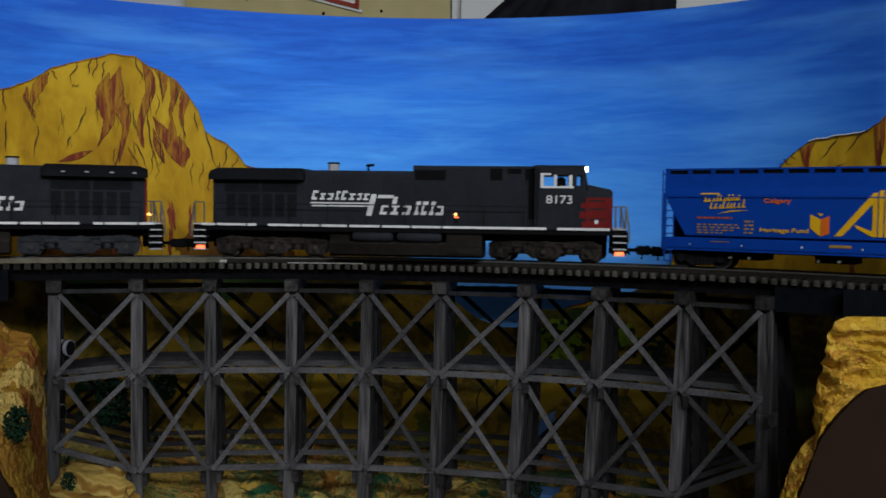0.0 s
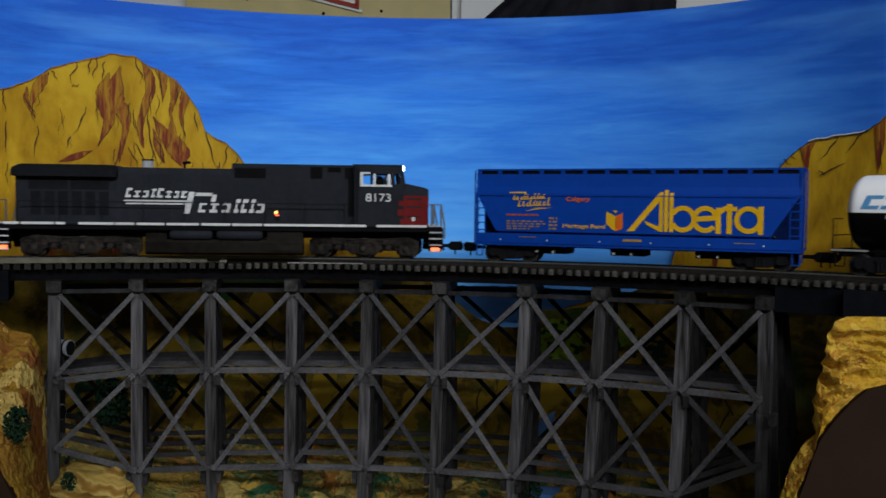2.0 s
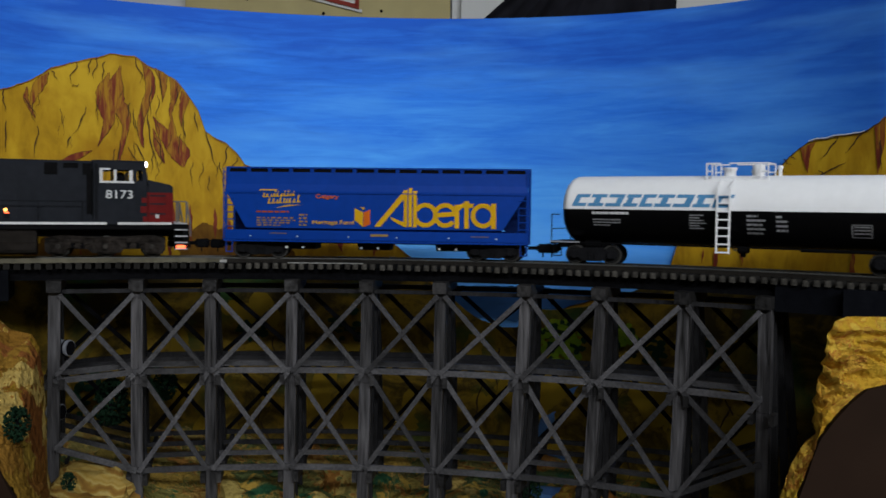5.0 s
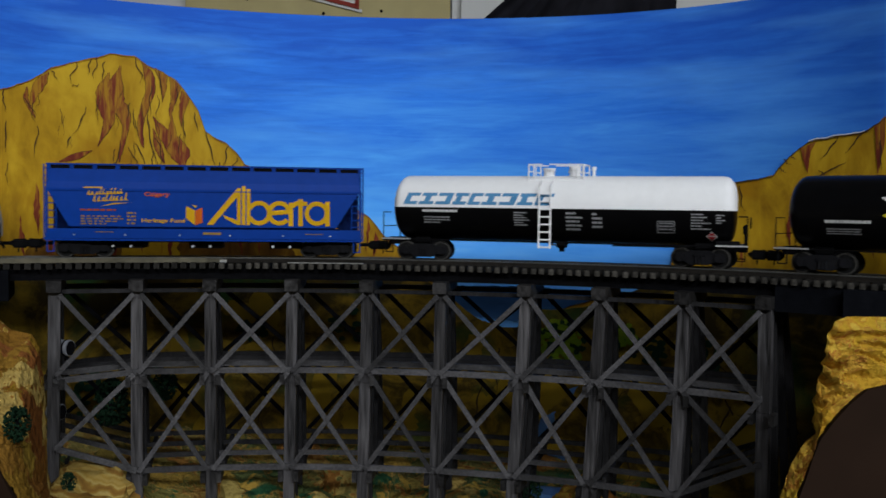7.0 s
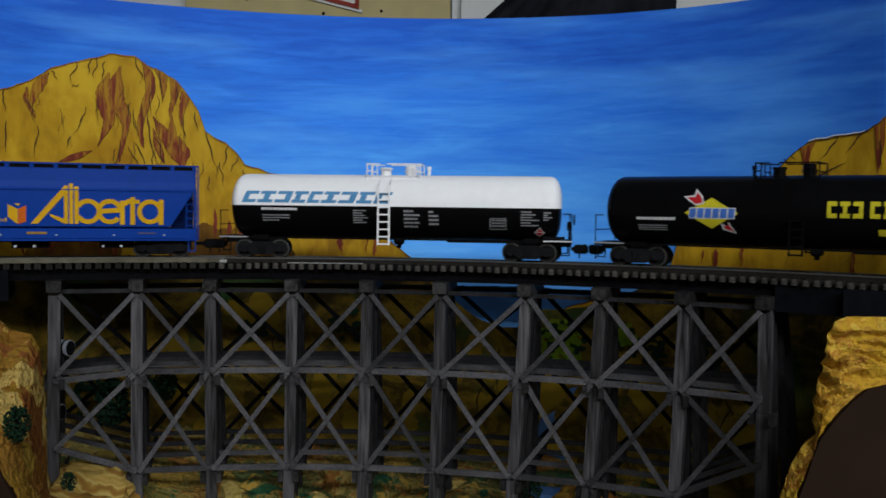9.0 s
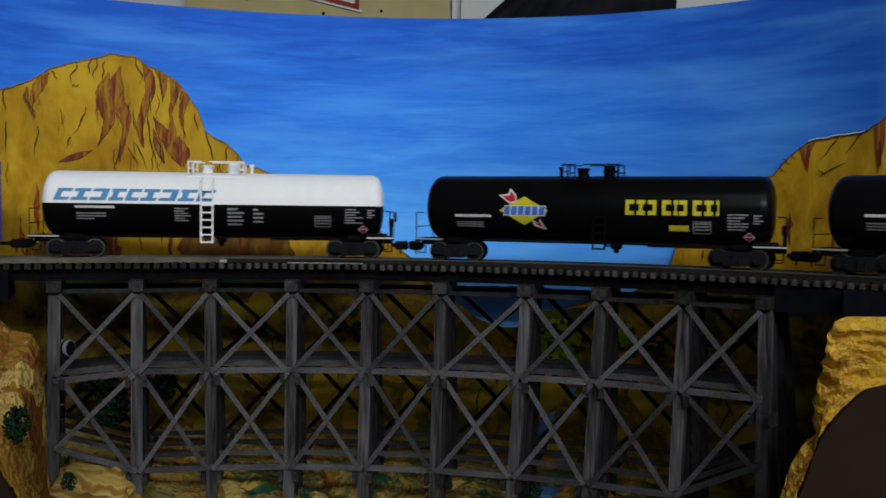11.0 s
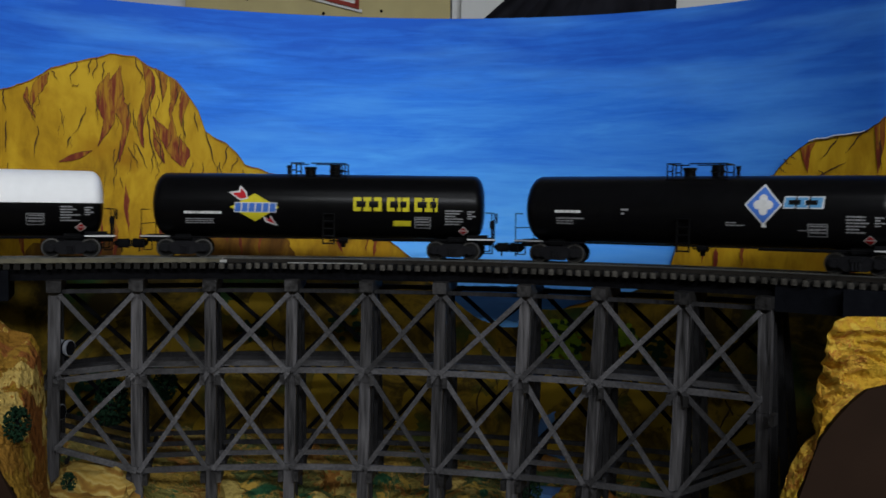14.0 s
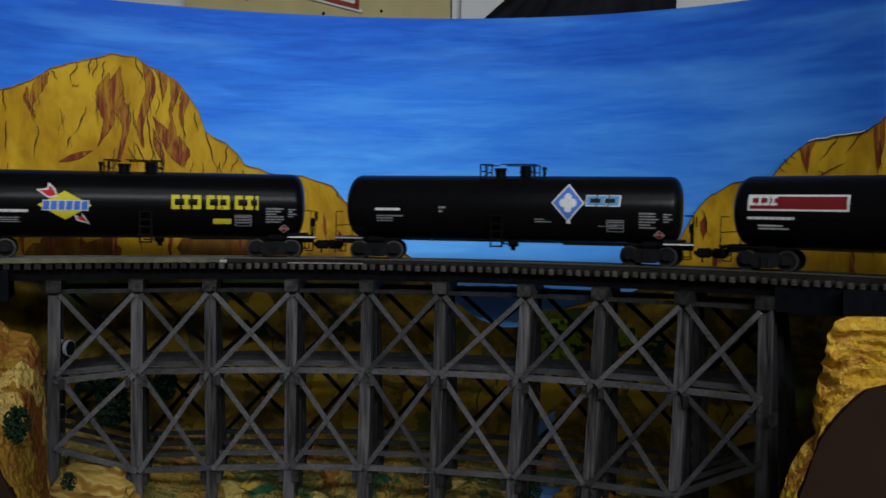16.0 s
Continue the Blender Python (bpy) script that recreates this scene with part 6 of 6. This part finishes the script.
    T(bm, (84, 11, 13.0), (96, 11, 13.0), 1.5, 12)
    part("brake_cylinder", bm, FLAT_BLACK, ob, smooth=True)
    bm = new_bm()
    T(bm, (98.6, 9, 12), (98.6, 9, 23), 0.7)
    B(bm, 97.2, 99.8, 7.6, 10.6, 18, 22.6, 0.3)
    part("brake_stand", bm, FLAT_BLACK, ob)
    bm = new_bm()
    T(bm, (100.6, 9, 24), (101.4, 9, 24), 2.9, 18)
    part("brake_wheel", bm, FLAT_BLACK, ob)
    for w in (-1, 1):
        coupler(ob, w * 100, w, 3.6)
    # print common to all
    decal("data_print", bars(71.5, 81.5, 19.4, 28.4, 6, offset * 1000) + bars(84.0, 88.5, 22.8, 28.0, 4, 3), PRINT, ob, on_tank, "fine white data print")
    decal("data_frame", [rect(54.5, 63.5, 24.0, 24.4), rect(54.5, 63.5, 18.0, 18.4), rect(54.5, 55.0, 18.0, 24.4), rect(63.0, 63.5, 18.0, 24.4)] + bars(55.6, 62.6, 18.9, 23.6, 3, 8), PRINT, ob, on_tank, "small framed data panel")
    decal("placard", [[(79.0, 16.6), (82.0, 13.9), (85.0, 16.6), (82.0, 19.3)]], MARK_WHITE, ob, on_tank, "red and white diamond placard")
    decal("placard", [[(79.7, 16.6), (82.0, 14.6), (84.3, 16.6)], [(79.9, 17.1), (84.1, 17.1), (82.0, 18.8)]], ARROW, ob, on_tank, rise=0.2)
    trucks = [freight_truck(ob, u) for u in (-78.0, 78.0)]
    TRAIN.append((ob, offset, 0.078, 0.0, trucks))
    return ob


car = tank_car("tank car with white top and black belly, white ladder", 0.4392, WHITE, -4.6, True, 1)
decal("lettering", blocks([1, 1.1, 1.1, 1, 0.9, 1.1, 1.15, 1.1, 1.1], -86.0, -1.0, 31.7, 38.2, 2.6, gap=0.12), TEAL, car, on_tank, "steel-blue maker's name as plain slanted blocks")
decal("reporting_mark", bars(-74.5, -54.0, 26.2, 28.8, 1, 21), MARK_WHITE, car, on_tank, "white bars of the reporting mark")
decal("data_print", bars(-74, -58.5, 20.6, 25.0, 3, 22), PRINT, car, on_tank)
decal("data_print", bars(-22, -13.5, 20.0, 28.0, 6, 23) + bars(6.5, 15.5, 17.5, 28.2, 5, 24) + bars(20.5, 26.0, 19.0, 28.0, 4, 25), PRINT, car, on_tank)

car = tank_car("gloss black tank car with yellow diamond emblem", 0.6575, None, 6.6, True, -1)
decal("emblem", [[(-48.6, 28.9), (-34.9, 21.0), (-21.2, 28.9), (-34.9, 36.6)]], LEMON, car, on_tank, "yellow diamond emblem with navy band and red arrow")
decal("emblem", [rect(-46.5, -23.0, 26.0, 31.6, 0.6)], MARK_WHITE, car, on_tank, rise=0.2)
decal("emblem", [rect(-46.1 + i * 3.9, -42.9 + i * 3.9, 26.4, 31.2, 0.5) for i in range(6)], NAVY, car, on_tank, rise=0.28)
decal("emblem", [[(-49.5, 37.2), (-43.0, 32.6), (-38.6, 33.6), (-39.6, 37.4), (-43.6, 41.2), (-44.0, 38.0)], [(-30.4, 24.0), (-26.6, 22.0), (-26.2, 24.6), (-22.6, 18.6), (-29.4, 20.6)]], MARK_WHITE, car, on_tank, rise=0.16)
decal("emblem", [[(-47.8, 36.8), (-42.8, 33.4), (-39.4, 34.2), (-40.4, 37.0), (-43.0, 39.6), (-43.2, 37.0)], [(-29.2, 23.0), (-27.2, 22.2), (-26.4, 23.6), (-23.8, 19.6), (-28.2, 21.2)]], ARROW, car, on_tank, rise=0.26)
decal("lettering", blocks([1, 1, 1, 0.28, 1, 0.5, 0.9, 0.28, 1, 1, 0.35], 20.2, 67.8, 27.4, 35.2, 0.0, gap=0.24), LEMON, car, on_tank, "yellow oil company name as plain blocks")
decal("data_label", [rect(42.5, 52.5, 19.2, 22.2)], LEMON, car, on_tank, "small yellow label")
decal("reporting_mark", bars(-74.5, -53.5, 23.6, 26.4, 1, 31), MARK_WHITE, car, on_tank, "white bars of the reporting mark")
decal("data_print", bars(-74, -58, 19.0, 22.4, 3, 32), PRINT, car, on_tank)

car = tank_car("gloss black tank car with blue diamond emblem", 0.8747, None, -4.6, True, 1)
rh = lambda r, k=1.16: [(34.0 - r, 33.3), (34.0, 33.3 - r * k), (34.0 + r, 33.3), (34.0, 33.3 + r * k)]
decal("emblem", [rh(8.9), [(33.0, 22.2), (35.6, 22.2), (34.8, 25.0), (33.4, 25.0)]], MARK_WHITE, car, on_tank, "white-edged blue diamond with a white blossom shape")
decal("emblem", [rh(7.9)], NAVY, car, on_tank, rise=0.2)
petals = [[(34.0 + a + 2.1 * math.cos(t), 33.3 + b + 2.3 * math.sin(t)) for t in (2 * math.pi * i / 10 for i in range(10))] for a, b in ((-2.6, 0), (2.6, 0), (0, 2.9), (0, -2.9), (0, 0))]
decal("emblem", petals, MARK_WHITE, car, on_tank, rise=0.28)
decal("lettering", blocks([1, 1, 1.15], 43.2, 62.6, 31.6, 37.6, 0.6, gap=0.14), MARK_WHITE, car, on_tank, "pale maker's initials as plain blocks")
decal("lettering", blocks([1, 1, 1.15], 43.6, 62.2, 32.1, 37.1, 0.6, gap=0.2), TEAL, car, on_tank, rise=0.2)
decal("reporting_mark", bars(-74.5, -50.0, 26.6, 29.4, 1, 41), MARK_WHITE, car, on_tank, "white bars of the reporting mark")
decal("data_print", bars(-74, -58, 21.2, 25.4, 3, 42) + bars(-37.6, -33.6, 26.4, 30.6, 2, 43) + bars(16, 25, 22.0, 24.6, 2, 44) + bars(50, 62, 20.4, 21.2, 1, 45), PRINT, car, on_tank)

car = tank_car("black tank car with white-edged red name panel", 1.0934, None, -4.6, False, 1)
decal("name_panel", [rect(-84.0, -35.5, 30.4, 38.4)], MARK_WHITE, car, on_tank, "red name panel edged in white")
decal("name_panel", [rect(-83.0, -36.5, 31.3, 37.5)], PANEL_RED, car, on_tank, rise=0.2)
decal("lettering", blocks([1, 1, 1, 1], -83, -69.0, 33.0, 38.0, 0.0, gap=0.14), MARK_WHITE, car, on_tank, "white company name as plain blocks", rise=0.28)
decal("reporting_mark", bars(-84, -61.0, 24.8, 27.4, 1, 51) + bars(-79, -64, 20.4, 23.4, 2, 52), MARK_WHITE, car, on_tank, "white bars of the reporting mark")

# ---- motion: the lead car's place along the line, second by second ----
PLACE = [(0.0, 0.2637), (0.5, 0.2382), (1.0, 0.2106), (1.5, 0.1857), (2.0, 0.1576), (2.5, 0.1331), (3.0, 0.1056), (3.5, 0.0818), (4.0, 0.0580), (4.2, 0.0485),
         (6.3, -0.0523), (6.5, -0.0621), (7.0, -0.0880), (7.5, -0.1116), (8.0, -0.1366), (8.5, -0.1597), (9.0, -0.1832), (9.2, -0.1929),
         (11.3, -0.3026), (11.5, -0.3130), (12.0, -0.3405), (12.5, -0.3660), (13.0, -0.3934), (13.5, -0.4193), (14.0, -0.4460), (14.5, -0.4713),
         (15.0, -0.4984), (15.5, -0.5238), (16.0, -0.5516)]
MOMENTS = [t for t, s in PLACE]


def motions():
    for ob, offset, half, turned, trucks in TRAIN:
        rows, truck_rows = [], [[] for _ in trucks]
        for t, s in PLACE:
            (ax, ay, ah), (bx, by, bh) = line(s + offset - half), line(s + offset + half)
            h = math.atan2(by - ay, bx - ax)
            rows.append((t, pose((ax + bx) / 2, (ay + by) / 2, 0, 0, 0, math.degrees(h) + turned)))
            for k, (truck, u, radius, wheels) in enumerate(trucks):
                th = line(s + offset + (u if not turned else -u))[2]
                truck_rows[k].append((t, pose(u, 0, 0, 0, 0, math.degrees(th - h))))
        walk(ob, rows)
        for (truck, u, radius, wheels), keyed in zip(trucks, truck_rows):
            walk(truck, keyed)
            for wheel, x in wheels:
                spin = []
                for i in range(161):
                    t = i / 10
                    roll = math.degrees(float(np.interp(t, MOMENTS, [s for _, s in PLACE])) / radius) * (-1 if turned else 1)
                    spin.append((t, pose(x, 0, radius, 0, roll, 0)))
                walk(wheel, spin)


motions()
